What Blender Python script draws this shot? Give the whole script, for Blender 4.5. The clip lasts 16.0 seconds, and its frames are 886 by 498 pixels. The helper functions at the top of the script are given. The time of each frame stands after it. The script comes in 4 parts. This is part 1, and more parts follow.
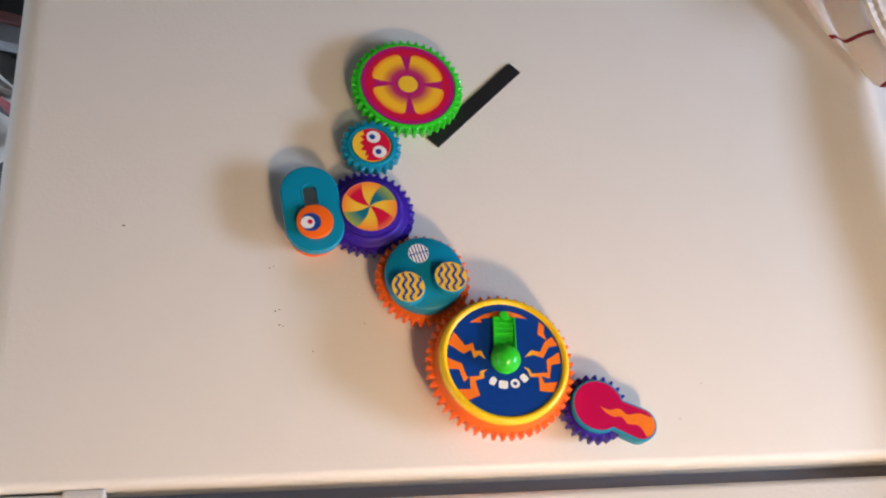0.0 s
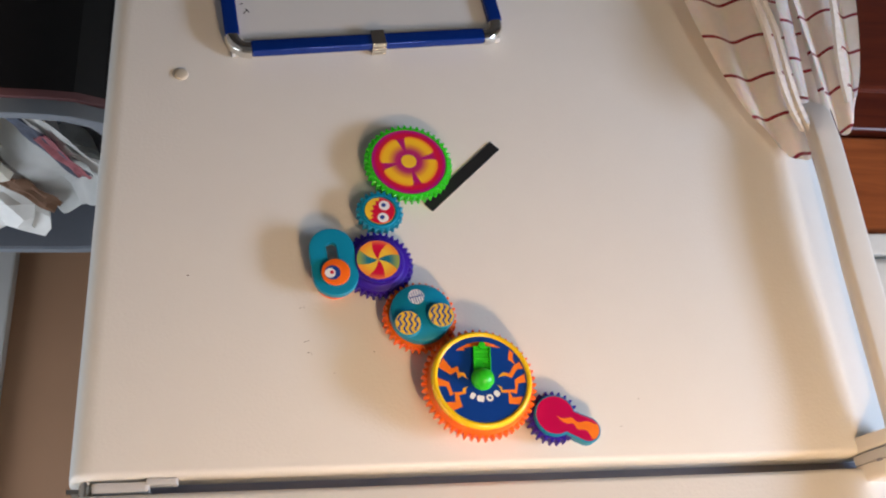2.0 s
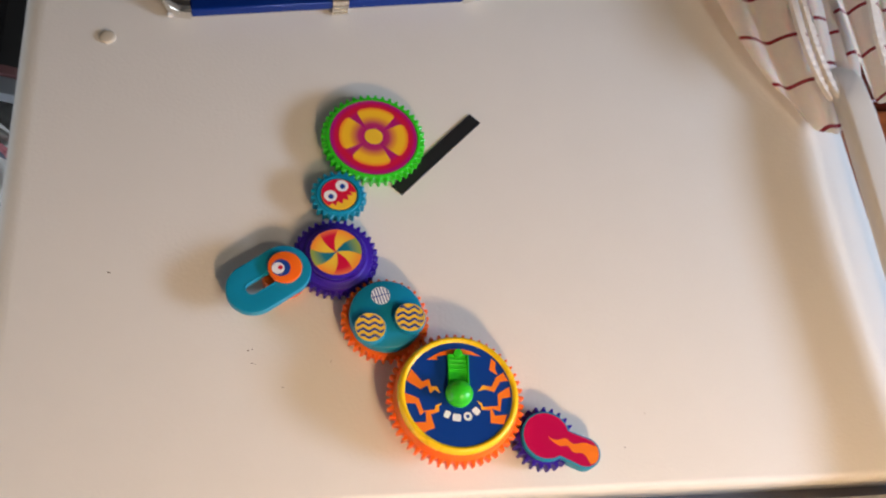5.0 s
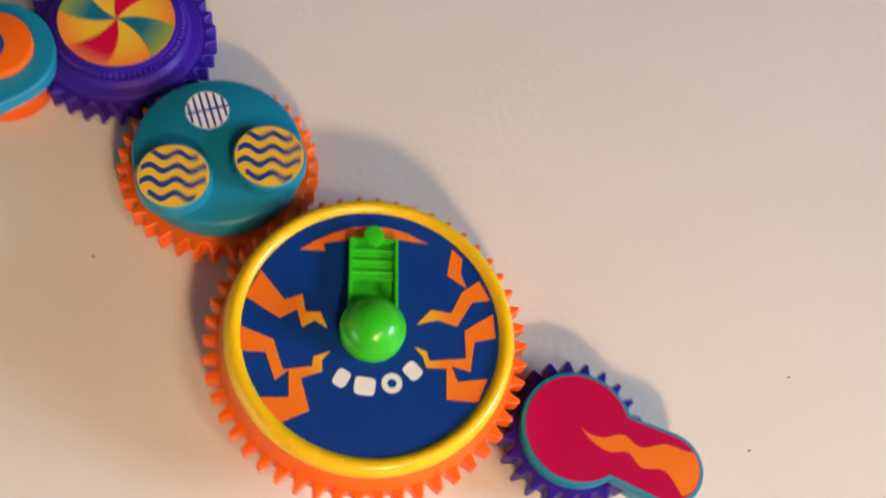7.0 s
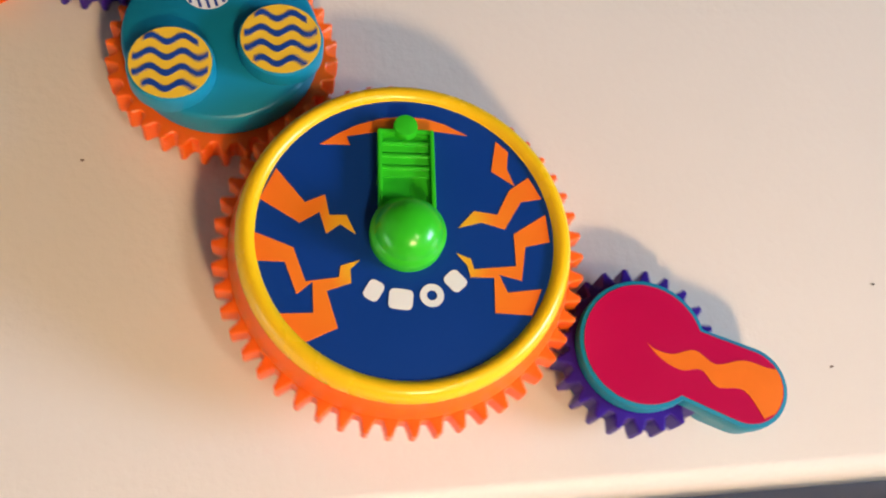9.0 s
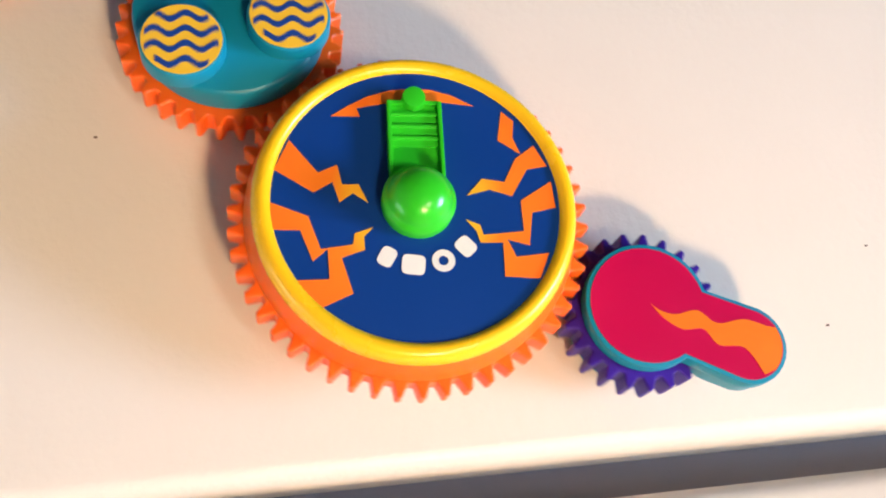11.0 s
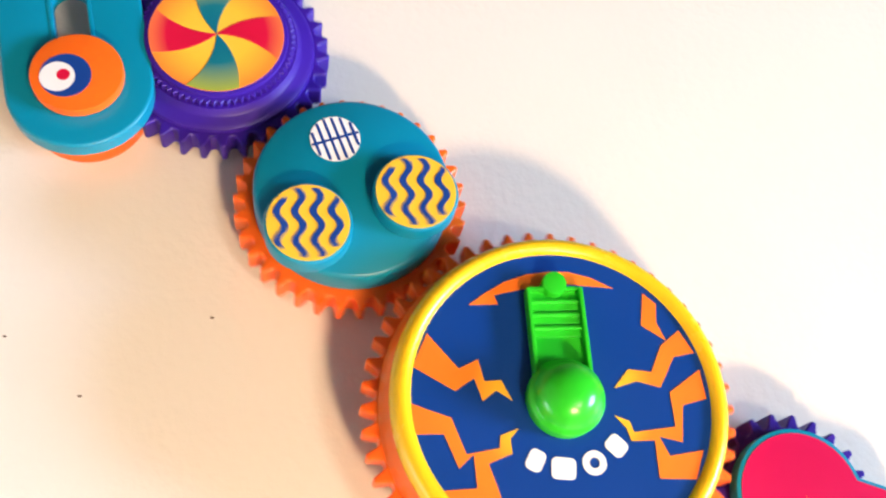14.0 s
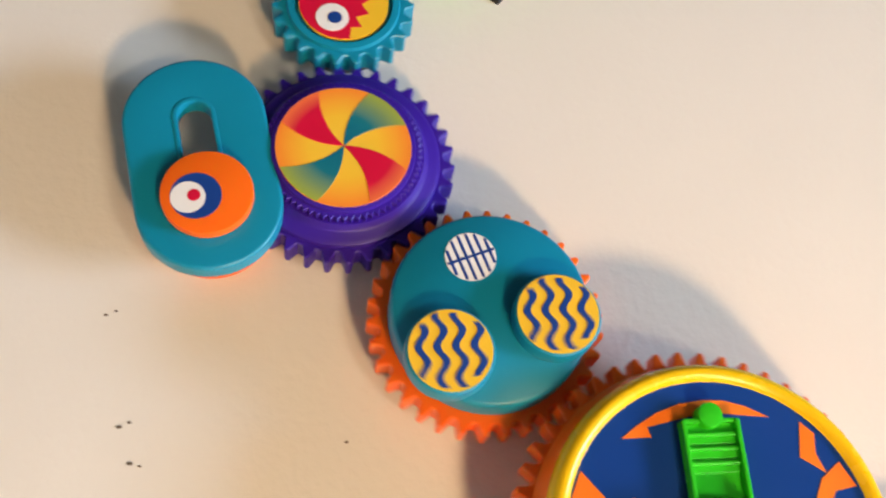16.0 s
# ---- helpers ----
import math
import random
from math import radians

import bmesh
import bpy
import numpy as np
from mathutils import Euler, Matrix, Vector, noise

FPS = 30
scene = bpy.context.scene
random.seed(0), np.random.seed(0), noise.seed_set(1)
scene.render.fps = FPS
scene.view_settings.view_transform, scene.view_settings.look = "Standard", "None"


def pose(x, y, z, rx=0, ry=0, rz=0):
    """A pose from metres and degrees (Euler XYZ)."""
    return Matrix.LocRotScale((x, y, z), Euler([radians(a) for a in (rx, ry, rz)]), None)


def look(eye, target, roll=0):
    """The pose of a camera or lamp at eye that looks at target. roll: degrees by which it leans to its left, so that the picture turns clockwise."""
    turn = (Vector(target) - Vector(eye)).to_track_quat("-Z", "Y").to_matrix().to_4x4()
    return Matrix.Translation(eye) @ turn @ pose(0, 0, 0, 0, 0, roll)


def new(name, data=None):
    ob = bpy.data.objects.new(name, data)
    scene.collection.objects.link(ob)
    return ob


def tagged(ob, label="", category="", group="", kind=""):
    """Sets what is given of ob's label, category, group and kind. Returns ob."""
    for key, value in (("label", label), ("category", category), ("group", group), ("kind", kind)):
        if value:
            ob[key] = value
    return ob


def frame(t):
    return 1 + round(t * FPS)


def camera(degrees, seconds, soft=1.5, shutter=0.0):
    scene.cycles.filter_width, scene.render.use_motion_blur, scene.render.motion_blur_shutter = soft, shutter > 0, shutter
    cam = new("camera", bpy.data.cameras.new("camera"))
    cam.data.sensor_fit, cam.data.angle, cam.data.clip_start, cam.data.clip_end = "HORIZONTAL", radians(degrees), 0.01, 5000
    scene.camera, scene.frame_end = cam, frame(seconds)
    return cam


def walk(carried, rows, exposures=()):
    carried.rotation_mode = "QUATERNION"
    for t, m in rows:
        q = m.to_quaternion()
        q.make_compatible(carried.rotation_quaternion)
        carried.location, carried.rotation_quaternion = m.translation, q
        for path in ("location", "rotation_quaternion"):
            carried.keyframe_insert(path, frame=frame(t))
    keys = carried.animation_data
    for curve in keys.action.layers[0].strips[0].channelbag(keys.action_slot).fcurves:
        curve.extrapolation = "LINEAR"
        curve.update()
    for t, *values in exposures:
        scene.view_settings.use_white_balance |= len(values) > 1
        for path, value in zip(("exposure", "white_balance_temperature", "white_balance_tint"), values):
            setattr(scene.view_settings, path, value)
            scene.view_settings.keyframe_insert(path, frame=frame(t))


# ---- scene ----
cam = camera(48.14, 16.0, soft=2.0, shutter=0.5)
PATH = [
    (0, (0.1784, -0.6525, 1.2758), (-0.2059, 1.1046, 0.4013), 174.82),
    (0.5, (0.167, -0.6776, 1.2809), (-0.1797, 1.0844, 0.4004), 175.52),
    (1, (0.1909, -0.7308, 1.3056), (-0.1912, 1.0086, 0.3954), 175.04),
    (1.5, (0.1979, -0.7966, 1.3339), (-0.1677, 0.9398, 0.4113), 175.03),
    (2, (0.2004, -0.8422, 1.3504), (-0.1614, 0.8958, 0.4291), 174.98),
    (2.5, (0.2097, -0.8734, 1.3607), (-0.1514, 0.8651, 0.4403), 174.95),
    (3, (0.2072, -0.8752, 1.3702), (-0.1756, 0.8565, 0.4458), 174.46),
    (3.5, (0.2014, -0.876, 1.363), (-0.1802, 0.8591, 0.4443), 174.81),
    (6, (0.097, -0.4905, 1.225), (-0.2574, 1.2577, 0.3204), 173.90),
    (6.5, (0.0628, -0.3744, 1.1931), (-0.2871, 1.3693, 0.2781), 173.61),
    (7, (0.0406, -0.3242, 1.1559), (-0.3172, 1.4673, 0.3418), 175.11),
    (7.5, (0.0422, -0.2917, 1.1524), (-0.3468, 1.5267, 0.4161), 174.63),
    (8, (0.0409, -0.2825, 1.1476), (-0.3039, 1.5546, 0.436), 174.71),
    (8.5, (0.0439, -0.2796, 1.1464), (-0.321, 1.5569, 0.4436), 174.25),
    (9, (0.0441, -0.2794, 1.1482), (-0.3037, 1.5642, 0.4552), 174.20),
    (11.5, (0.0534, -0.2844, 1.1558), (-0.3243, 1.5669, 0.4999), 172.67),
    (12, (0.0529, -0.2839, 1.1461), (-0.3139, 1.572, 0.4972), 172.88),
    (12.5, (0.0604, -0.2828, 1.138), (-0.3223, 1.5613, 0.465), 172.48),
    (13, (0.0695, -0.2803, 1.1214), (-0.3267, 1.5521, 0.4247), 172.18),
    (13.5, (0.076, -0.279, 1.1141), (-0.2923, 1.5482, 0.389), 172.44),
    (14, (0.0827, -0.2807, 1.1087), (-0.2795, 1.5389, 0.3618), 172.30),
    (14.5, (0.0931, -0.2824, 1.1024), (-0.2941, 1.5216, 0.3305), 172.20),
    (15, (0.0985, -0.2836, 1.0959), (-0.2655, 1.5137, 0.2976), 172.29),
    (15.5, (0.1043, -0.2825, 1.0863), (-0.2413, 1.52, 0.2915), 172.22),
    (16, (0.1098, -0.2814, 1.0722), (-0.1949, 1.5396, 0.3034), 172.43),
]
EXPOSURE = [(0, -0.15, 6150, 13), (1.5, -0.15, 6400, 13), (2.4, -0.22, 6350, 12), (3.0, -0.38, 7200, 14), (3.5, -0.24, 7000, 12), (6, -0.20, 6300, 13), (6.5, -0.28, 6350, 13), (7, -0.32, 6600, 14), (8, -0.28, 6600, 12), (9, -0.17, 6450, 12), (11.5, 0.21, 6250, 12), (12.0, 0.33, 6250, 12), (12.5, 0.68, 6050, 10), (14.5, 0.66, 6200, 11), (15.0, 0.58, 6150, 10), (15.5, 0.44, 6250, 10), (16, 0.24, 6600, 8)]
walk(cam, [(t, look(eye, target, roll)) for t, eye, target, roll in PATH], EXPOSURE)

# ---- light: a weak sky, daylight in the window, an added side fill, two assumed lamps hung from the ceiling ----
world = bpy.data.worlds.new("sky")
scene.world = world
world.use_nodes = True
sky = world.node_tree.nodes.new("ShaderNodeTexSky")
sky.sky_type, sky.sun_disc = "NISHITA", False
sky.sun_elevation, sky.sun_rotation = radians(25), radians(-80)
back = world.node_tree.nodes["Background"]
back.inputs["Strength"].default_value = 0.08
world.node_tree.links.new(sky.outputs[0], back.inputs[0])


def area(name, at, target, size, watts, color):
    data = bpy.data.lights.new(name, "AREA")
    data.shape, data.size, data.size_y = "RECTANGLE", size[0], size[1]
    data.energy, data.color = watts, color
    ob = new(name, data)
    ob.matrix_world = look(at, target)
    return ob


area("window_daylight", (-2.16, -0.90, 1.72), (0, -0.3, 1.1), (0.38, 0.9), 70, (0.59, 0.75, 1.0))
# added fill that brightens the bin; no window is known on this side
area("side_fill", (1.27, 0.25, 1.55), (0.5, 0.45, 0.6), (0.6, 0.8), 12.0, (0.80, 0.90, 1.0))
# these two are set from shadow directions; no lamp is in view
area("neutral_lamp_light", (-0.60, -1.40, 1.98), (-0.1, 0, 1.05), (0.22, 0.22), 10.0, (1.0, 0.82, 0.60))
area("warm_lamp_light", (-0.10, -0.54, 1.70), (-0.07, 0, 1.0), (0.07, 0.07), 5.6, (1.0, 0.62, 0.31))


# ---- materials ----
def shader(name, color, rough=0.5, metal=0.0, vary=0.06, scale=60.0, bump=0.0, bump_scale=400.0, spec=0.5, coat=0.0, blotch=0.0):
    m = bpy.data.materials.new(name)
    m.use_nodes = True
    n, l = m.node_tree.nodes, m.node_tree.links
    b = n["Principled BSDF"]
    b.inputs["Roughness"].default_value, b.inputs["Metallic"].default_value = rough, metal
    b.inputs["Specular IOR Level"].default_value, b.inputs["Coat Weight"].default_value = spec, coat
    co = n.new("ShaderNodeTexCoord")
    fine = n.new("ShaderNodeTexNoise")
    fine.inputs["Scale"].default_value, fine.inputs["Detail"].default_value = scale, 5
    l.new(co.outputs["Object"], fine.inputs["Vector"])
    mix = n.new("ShaderNodeMix")
    mix.data_type = "RGBA"
    mix.inputs[6].default_value = (*[c * (1 - vary) for c in color], 1)
    mix.inputs[7].default_value = (*[min(1, c * (1 + vary)) for c in color], 1)
    l.new(fine.outputs["Fac"], mix.inputs[0])
    out = mix.outputs[2]
    if blotch:
        big = n.new("ShaderNodeTexNoise")
        big.inputs["Scale"].default_value, big.inputs["Detail"].default_value = scale / 12, 3
        l.new(co.outputs["Object"], big.inputs["Vector"])
        mul = n.new("ShaderNodeMix")
        mul.data_type, mul.blend_type = "RGBA", "MULTIPLY"
        mul.inputs[7].default_value = (1 - blotch, 1 - blotch, 1 - blotch * 1.1, 1)
        l.new(big.outputs["Fac"], mul.inputs[0])
        l.new(out, mul.inputs[6])
        out = mul.outputs[2]
    l.new(out, b.inputs["Base Color"])
    ro = n.new("ShaderNodeMapRange")
    ro.inputs[3].default_value, ro.inputs[4].default_value = max(0.02, rough - 0.07), min(1, rough + 0.07)
    l.new(fine.outputs["Fac"], ro.inputs[0])
    l.new(ro.outputs[0], b.inputs["Roughness"])
    if bump:
        tex = n.new("ShaderNodeTexNoise")
        tex.inputs["Scale"].default_value, tex.inputs["Detail"].default_value = bump_scale, 3
        l.new(co.outputs["Object"], tex.inputs["Vector"])
        bp = n.new("ShaderNodeBump")
        bp.inputs["Strength"].default_value, bp.inputs["Distance"].default_value = bump, 0.001
        l.new(tex.outputs["Fac"], bp.inputs["Height"])
        l.new(bp.outputs[0], b.inputs["Normal"])
    return m


def radial(name, stops, radius, rough=0.35):
    """A printed colour that runs from a sticker's middle to its edge."""
    m = shader(name, (0.5, 0.5, 0.5), rough, vary=0.03)
    n, l = m.node_tree.nodes, m.node_tree.links
    co = n.new("ShaderNodeTexCoord")
    flat = n.new("ShaderNodeVectorMath")
    flat.operation = "MULTIPLY"
    flat.inputs[1].default_value = (1 / radius, 1 / radius, 0)
    far = n.new("ShaderNodeVectorMath")
    far.operation = "LENGTH"
    ramp = n.new("ShaderNodeValToRGB")
    l.new(co.outputs["Object"], flat.inputs[0])
    l.new(flat.outputs[0], far.inputs[0])
    l.new(far.outputs["Value"], ramp.inputs[0])
    el = ramp.color_ramp.elements
    while len(el) < len(stops):
        el.new(0.5)
    for e, (p, c) in zip(el, stops):
        e.position, e.color = p, (*c, 1)
    l.new(ramp.outputs[0], n["Principled BSDF"].inputs["Base Color"])
    return m


def wood(name, dark, light, rough=0.35):
    m = shader(name, light, rough)
    n, l = m.node_tree.nodes, m.node_tree.links
    co = n.new("ShaderNodeTexCoord")
    mp = n.new("ShaderNodeMapping")
    mp.inputs["Scale"].default_value = (2.5, 30, 30)
    grain = n.new("ShaderNodeTexNoise")
    grain.inputs["Scale"].default_value, grain.inputs["Detail"].default_value, grain.inputs["Distortion"].default_value = 2.5, 8, 1.2
    ramp = n.new("ShaderNodeValToRGB")
    ramp.color_ramp.elements[0].color, ramp.color_ramp.elements[1].color = (*dark, 1), (*light, 1)
    ramp.color_ramp.elements[0].position, ramp.color_ramp.elements[1].position = 0.3, 0.7
    l.new(co.outputs["Object"], mp.inputs[0])
    l.new(mp.outputs[0], grain.inputs["Vector"])
    l.new(grain.outputs["Fac"], ramp.inputs[0])
    l.new(ramp.outputs[0], n["Principled BSDF"].inputs["Base Color"])
    return m


ORANGE, YELLOW, TEAL, BLUE = (0.95, 0.15, 0.008), (0.93, 0.57, 0.008), (0.004, 0.235, 0.37), (0.003, 0.045, 0.26)
PURPLE, GREEN, CRIMSON, WHITE = (0.038, 0.010, 0.29), (0.03, 0.55, 0.015), (0.52, 0.001, 0.07), (0.82, 0.81, 0.78)
M_ENAMEL = shader("appliance_enamel", (0.76, 0.73, 0.67), 0.42, vary=0.02, scale=25, bump=0.26, bump_scale=320, blotch=0.03)
M_HANDLE = shader("handle_plastic", (0.74, 0.70, 0.63), 0.35, vary=0.03, bump=0.05)
M_MAGNET = shader("cream_button_plastic", (0.56, 0.48, 0.36), 0.45, vary=0.06)
M_GASKET = shader("grey_gasket", (0.27, 0.26, 0.30), 0.6)
M_ORANGE = shader("orange_plastic", ORANGE, 0.38, vary=0.04, spec=0.4)
M_ORANGE.node_tree.nodes["Principled BSDF"].inputs["Subsurface Weight"].default_value = 0.25
M_ORANGE.node_tree.nodes["Principled BSDF"].inputs["Subsurface Scale"].default_value = 0.006
M_YELLOW = shader("yellow_plastic", YELLOW, 0.27, vary=0.04, spec=0.45)
M_TEAL = shader("teal_plastic", TEAL, 0.36, vary=0.05, spec=0.45)
M_PURPLE = shader("purple_plastic", PURPLE, 0.45, vary=0.06, spec=0.3)
M_GREEN = shader("green_plastic", GREEN, 0.25, vary=0.05, spec=0.5)
M_DARK = shader("dark_plastic", (0.02, 0.022, 0.03), 0.5)
M_BLUE = shader("blue_print", BLUE, 0.35, vary=0.1, scale=40, blotch=0.1)
M_CRIMSON = shader("crimson_print", CRIMSON, 0.35, vary=0.06, blotch=0.08)
M_ORANGE_PRINT = shader("orange_print", (0.93, 0.20, 0.012), 0.4)
M_WHITE_PRINT = shader("white_print", WHITE, 0.4)
M_RED_PRINT = shader("red_print", (0.62, 0.004, 0.04), 0.4)
M_YELLOW_PRINT = shader("yellow_print", (0.85, 0.52, 0.03), 0.4)
M_NAVY = shader("navy_print", (0.008, 0.05, 0.26), 0.4, vary=0.15)
M_MAGENTA = radial("magenta_print", [(0.0, (0.42, 0.008, 0.18)), (0.62, (0.42, 0.008, 0.16)), (0.78, (0.60, 0.008, 0.04)), (0.86, (0.55, 0.006, 0.06)), (0.94, (0.40, 0.006, 0.19))], 0.0385)
M_PETAL = radial("petal_print", [(0.22, (0.42, 0.008, 0.16)), (0.34, (0.46, 0.03, 0.12)), (0.46, (0.72, 0.26, 0.04)), (0.56, (0.88, 0.50, 0.02)), (0.68, (0.90, 0.50, 0.02)), (0.76, (0.86, 0.22, 0.02)), (0.82, (0.62, 0.02, 0.05))], 0.0385)
M_BLADE_RED = radial("red_blade_print", [(0.0, (0.60, 0.004, 0.04)), (0.72, (0.64, 0.006, 0.045)), (1.0, (0.86, 0.20, 0.06))], 0.0208)
M_BLADE_TEAL = radial("teal_blade_print", [(0.0, (0.004, 0.13, 0.22)), (0.5, (0.008, 0.17, 0.22)), (0.97, (0.34, 0.40, 0.05))], 0.0208)
M_BLADE_GOLD = radial("gold_blade_print", [(0.0, (0.88, 0.56, 0.05)), (0.5, (0.89, 0.53, 0.04)), (1.0, (0.90, 0.24, 0.03))], 0.0208)
M_BOLT = radial("bolt_print", [(0.0, (0.88, 0.55, 0.02)), (0.45, (0.88, 0.46, 0.02)), (0.6, (0.93, 0.24, 0.015)), (1.0, (0.93, 0.18, 0.012))], 0.041)
M_FLAME = shader("flame_print", (0.93, 0.20, 0.012), 0.4, vary=0.15, scale=80)
M_RUBBER = shader("black_magnet_rubber", (0.008, 0.007, 0.007), 0.62, vary=0.2, bump=0.1)
M_CHROME = shader("chrome", (0.8, 0.78, 0.72), 0.10, metal=1.0, vary=0.03)
M_BOARDBLUE = shader("blue_frame_metal", (0.004, 0.035, 0.25), 0.20, metal=0.45, vary=0.06)
M_BOARD = shader("whiteboard_surface", (0.62, 0.61, 0.58), 0.25, vary=0.02, scale=20, blotch=0.05)
M_INK = shader("marker_ink", (0.02, 0.015, 0.02), 0.6)
M_SPECK = shader("dirt_speck", (0.15, 0.11, 0.075), 0.8)
M_CABINET = wood("cherry_wood", (0.060, 0.008, 0.003), (0.115, 0.020, 0.006))
M_DRAWER = wood("drawer_wood", (0.20, 0.048, 0.012), (0.32, 0.085, 0.022))
M_COUNTER = shader("white_laminate", (0.72, 0.69, 0.62), 0.2, vary=0.03, scale=200, blotch=0.04)
M_TILE = shader("pale_worktop", (0.55, 0.60, 0.62), 0.3, vary=0.04)
M_WALL = shader("tan_wall_paint", (0.42, 0.235, 0.135), 0.7, vary=0.05, scale=15, bump=0.1, blotch=0.08)
M_TRIM = shader("white_trim_paint", (0.55, 0.54, 0.52), 0.5, vary=0.03, blotch=0.06)
M_PAINT = shader("cream_wall_paint", (0.40, 0.35, 0.29), 0.8, vary=0.03, scale=12, bump=0.1)
M_FLOOR = shader("dark_floor_tile", (0.03, 0.024, 0.02), 0.6, vary=0.2, scale=14, blotch=0.2)
M_BIN = shader("grey_bin_plastic", (0.15, 0.16, 0.185), 0.45, vary=0.06, bump=0.05)
M_BINRIM = shader("pale_bin_rim", (0.19, 0.21, 0.24), 0.35, vary=0.05)
M_BINEDGE = shader("pink_bin_edge", (0.17, 0.075, 0.08), 0.45, vary=0.1)
M_BINBODY = shader("black_bin_body", (0.006, 0.006, 0.008), 0.5)
M_PAPER = shader("crumpled_paper", (0.88, 0.88, 0.86), 0.85, vary=0.12, scale=35, bump=0.2, bump_scale=90, blotch=0.25)
M_PAPERCREAM = shader("greasy_paper", (0.76, 0.73, 0.64), 0.8, vary=0.15, scale=25, blotch=0.35)
M_CARD = shader("brown_card", (0.33, 0.19, 0.12), 0.85, vary=0.2, scale=30)
M_INKPAPER = shader("printed_paper", (0.16, 0.18, 0.24), 0.6, vary=0.5, scale=70)
M_REDPAPER = shader("red_leaflet", (0.55, 0.20, 0.23), 0.5, vary=0.5, scale=90)
M_GLOW_COOL = shader("lamp_glass", (0.85, 0.85, 0.85), 0.3)
_b = M_GLOW_COOL.node_tree.nodes["Principled BSDF"]
_b.inputs["Emission Color"].default_value, _b.inputs["Emission Strength"].default_value = (1, 0.95, 0.88, 1), 2.0


def cloth(name):
    """Cream cotton with thin dark red lines across it and a ribbed band along its hem."""
    m = shader(name, (0.95, 0.87, 0.80), 0.9, vary=0.05, scale=120, bump=0.2, bump_scale=900)
    n, l = m.node_tree.nodes, m.node_tree.links
    b = n["Principled BSDF"]
    uv = n.new("ShaderNodeUVMap")
    sep = n.new("ShaderNodeSeparateXYZ")
    l.new(uv.outputs[0], sep.inputs[0])
    mod = n.new("ShaderNodeMath")
    mod.operation, mod.inputs[1].default_value = "FRACT", 1.0
    lt = n.new("ShaderNodeMath")
    lt.operation, lt.inputs[1].default_value = "LESS_THAN", 0.075
    l.new(sep.outputs[1], mod.inputs[0])
    l.new(mod.outputs[0], lt.inputs[0])
    mix = n.new("ShaderNodeMix")
    mix.data_type = "RGBA"
    mix.inputs[7].default_value = (0.30, 0.012, 0.022, 1)
    old = b.inputs["Base Color"].links[0].from_socket
    l.new(old, mix.inputs[6])
    l.new(lt.outputs[0], mix.inputs[0])
    l.new(mix.outputs[2], b.inputs["Base Color"])
    b.inputs["Sheen Weight"].default_value = 0.3
    b.inputs["Subsurface Weight"].default_value = 0.35
    b.inputs["Subsurface Scale"].default_value = 0.012
    return m


M_CLOTH = cloth("striped_cotton")
M_HEM = shader("ribbed_hem", (0.90, 0.84, 0.76), 0.9, vary=0.04, scale=200, bump=0.3, bump_scale=700)


# ---- mesh helpers ----
def part(name, bm, material, parent=None, label="", smooth=None):
    me = bpy.data.meshes.new(name)
    bm.normal_update()
    bm.to_mesh(me)
    bm.free()
    me.materials.append(material)
    if smooth:
        me.shade_smooth()
        me.set_sharp_from_angle(angle=radians(smooth))
    ob = new(name, me)
    ob.parent = parent
    return tagged(ob, label)


def thing(name, m, label, category, group=""):
    ob = new(name)
    ob.empty_display_size = 0.01
    ob.matrix_basis = m
    return tagged(ob, label, category, group)


def bevel(bm, edges, width, seg=2):
    bmesh.ops.bevel(bm, geom=list(edges), offset=width, segments=seg, affect="EDGES", profile=0.6, clamp_overlap=True)


def box(size, at=(0, 0, 0), r=0.0, seg=2):
    bm = bmesh.new()
    bmesh.ops.create_cube(bm, size=1)
    bmesh.ops.scale(bm, vec=size, verts=bm.verts)
    if r:
        bevel(bm, bm.edges, r, seg)
    bmesh.ops.translate(bm, vec=at, verts=bm.verts)
    return bm


def join(*bms):
    first = bms[0]
    for other in bms[1:]:
        me = bpy.data.meshes.new("scrap")
        other.to_mesh(me)
        other.free()
        first.from_mesh(me)
        bpy.data.meshes.remove(me)
    return first


def prism(pts, w0, w1, r=0.0, seg=2, hole=None):
    """A slab with the outline pts from height w0 to w1; r rounds its upper rim; hole is an inner outline with as many points."""
    bm = bmesh.new()
    if hole is None:
        low = [bm.verts.new((u, v, w0)) for u, v in pts]
        top = [bm.verts.new((u, v, w1)) for u, v in pts]
        n = len(pts)
        for i in range(n):
            bm.faces.new((low[i], low[(i + 1) % n], top[(i + 1) % n], top[i]))
        cap = bm.faces.new(top)
        bm.faces.new(low[::-1])
        rim = list(cap.edges)
    else:
        n = len(pts)
        rings = [[bm.verts.new((u, v, w)) for u, v in line] for line, w in ((pts, w0), (pts, w1), (hole, w1), (hole, w0))]
        for k in range(4):
            a, b = rings[k], rings[(k + 1) % 4]
            for i in range(n):
                bm.faces.new((a[i], a[(i + 1) % n], b[(i + 1) % n], b[i]))
        rim = [e for e in bm.edges if (set(e.verts) <= set(rings[1]) or set(e.verts) <= set(rings[2]))]
    bmesh.ops.recalc_face_normals(bm, faces=bm.faces)
    if r:
        bevel(bm, rim, r, seg)
    return bm


def circle(radius, n=48, at=(0, 0)):
    return [(at[0] + radius * math.cos(2 * math.pi * i / n), at[1] + radius * math.sin(2 * math.pi * i / n)) for i in range(n)]


def disc(radius, w0, w1, r=0.0, n=48, at=(0, 0), seg=2):
    return prism(circle(radius, n, at), w0, w1, r, seg)


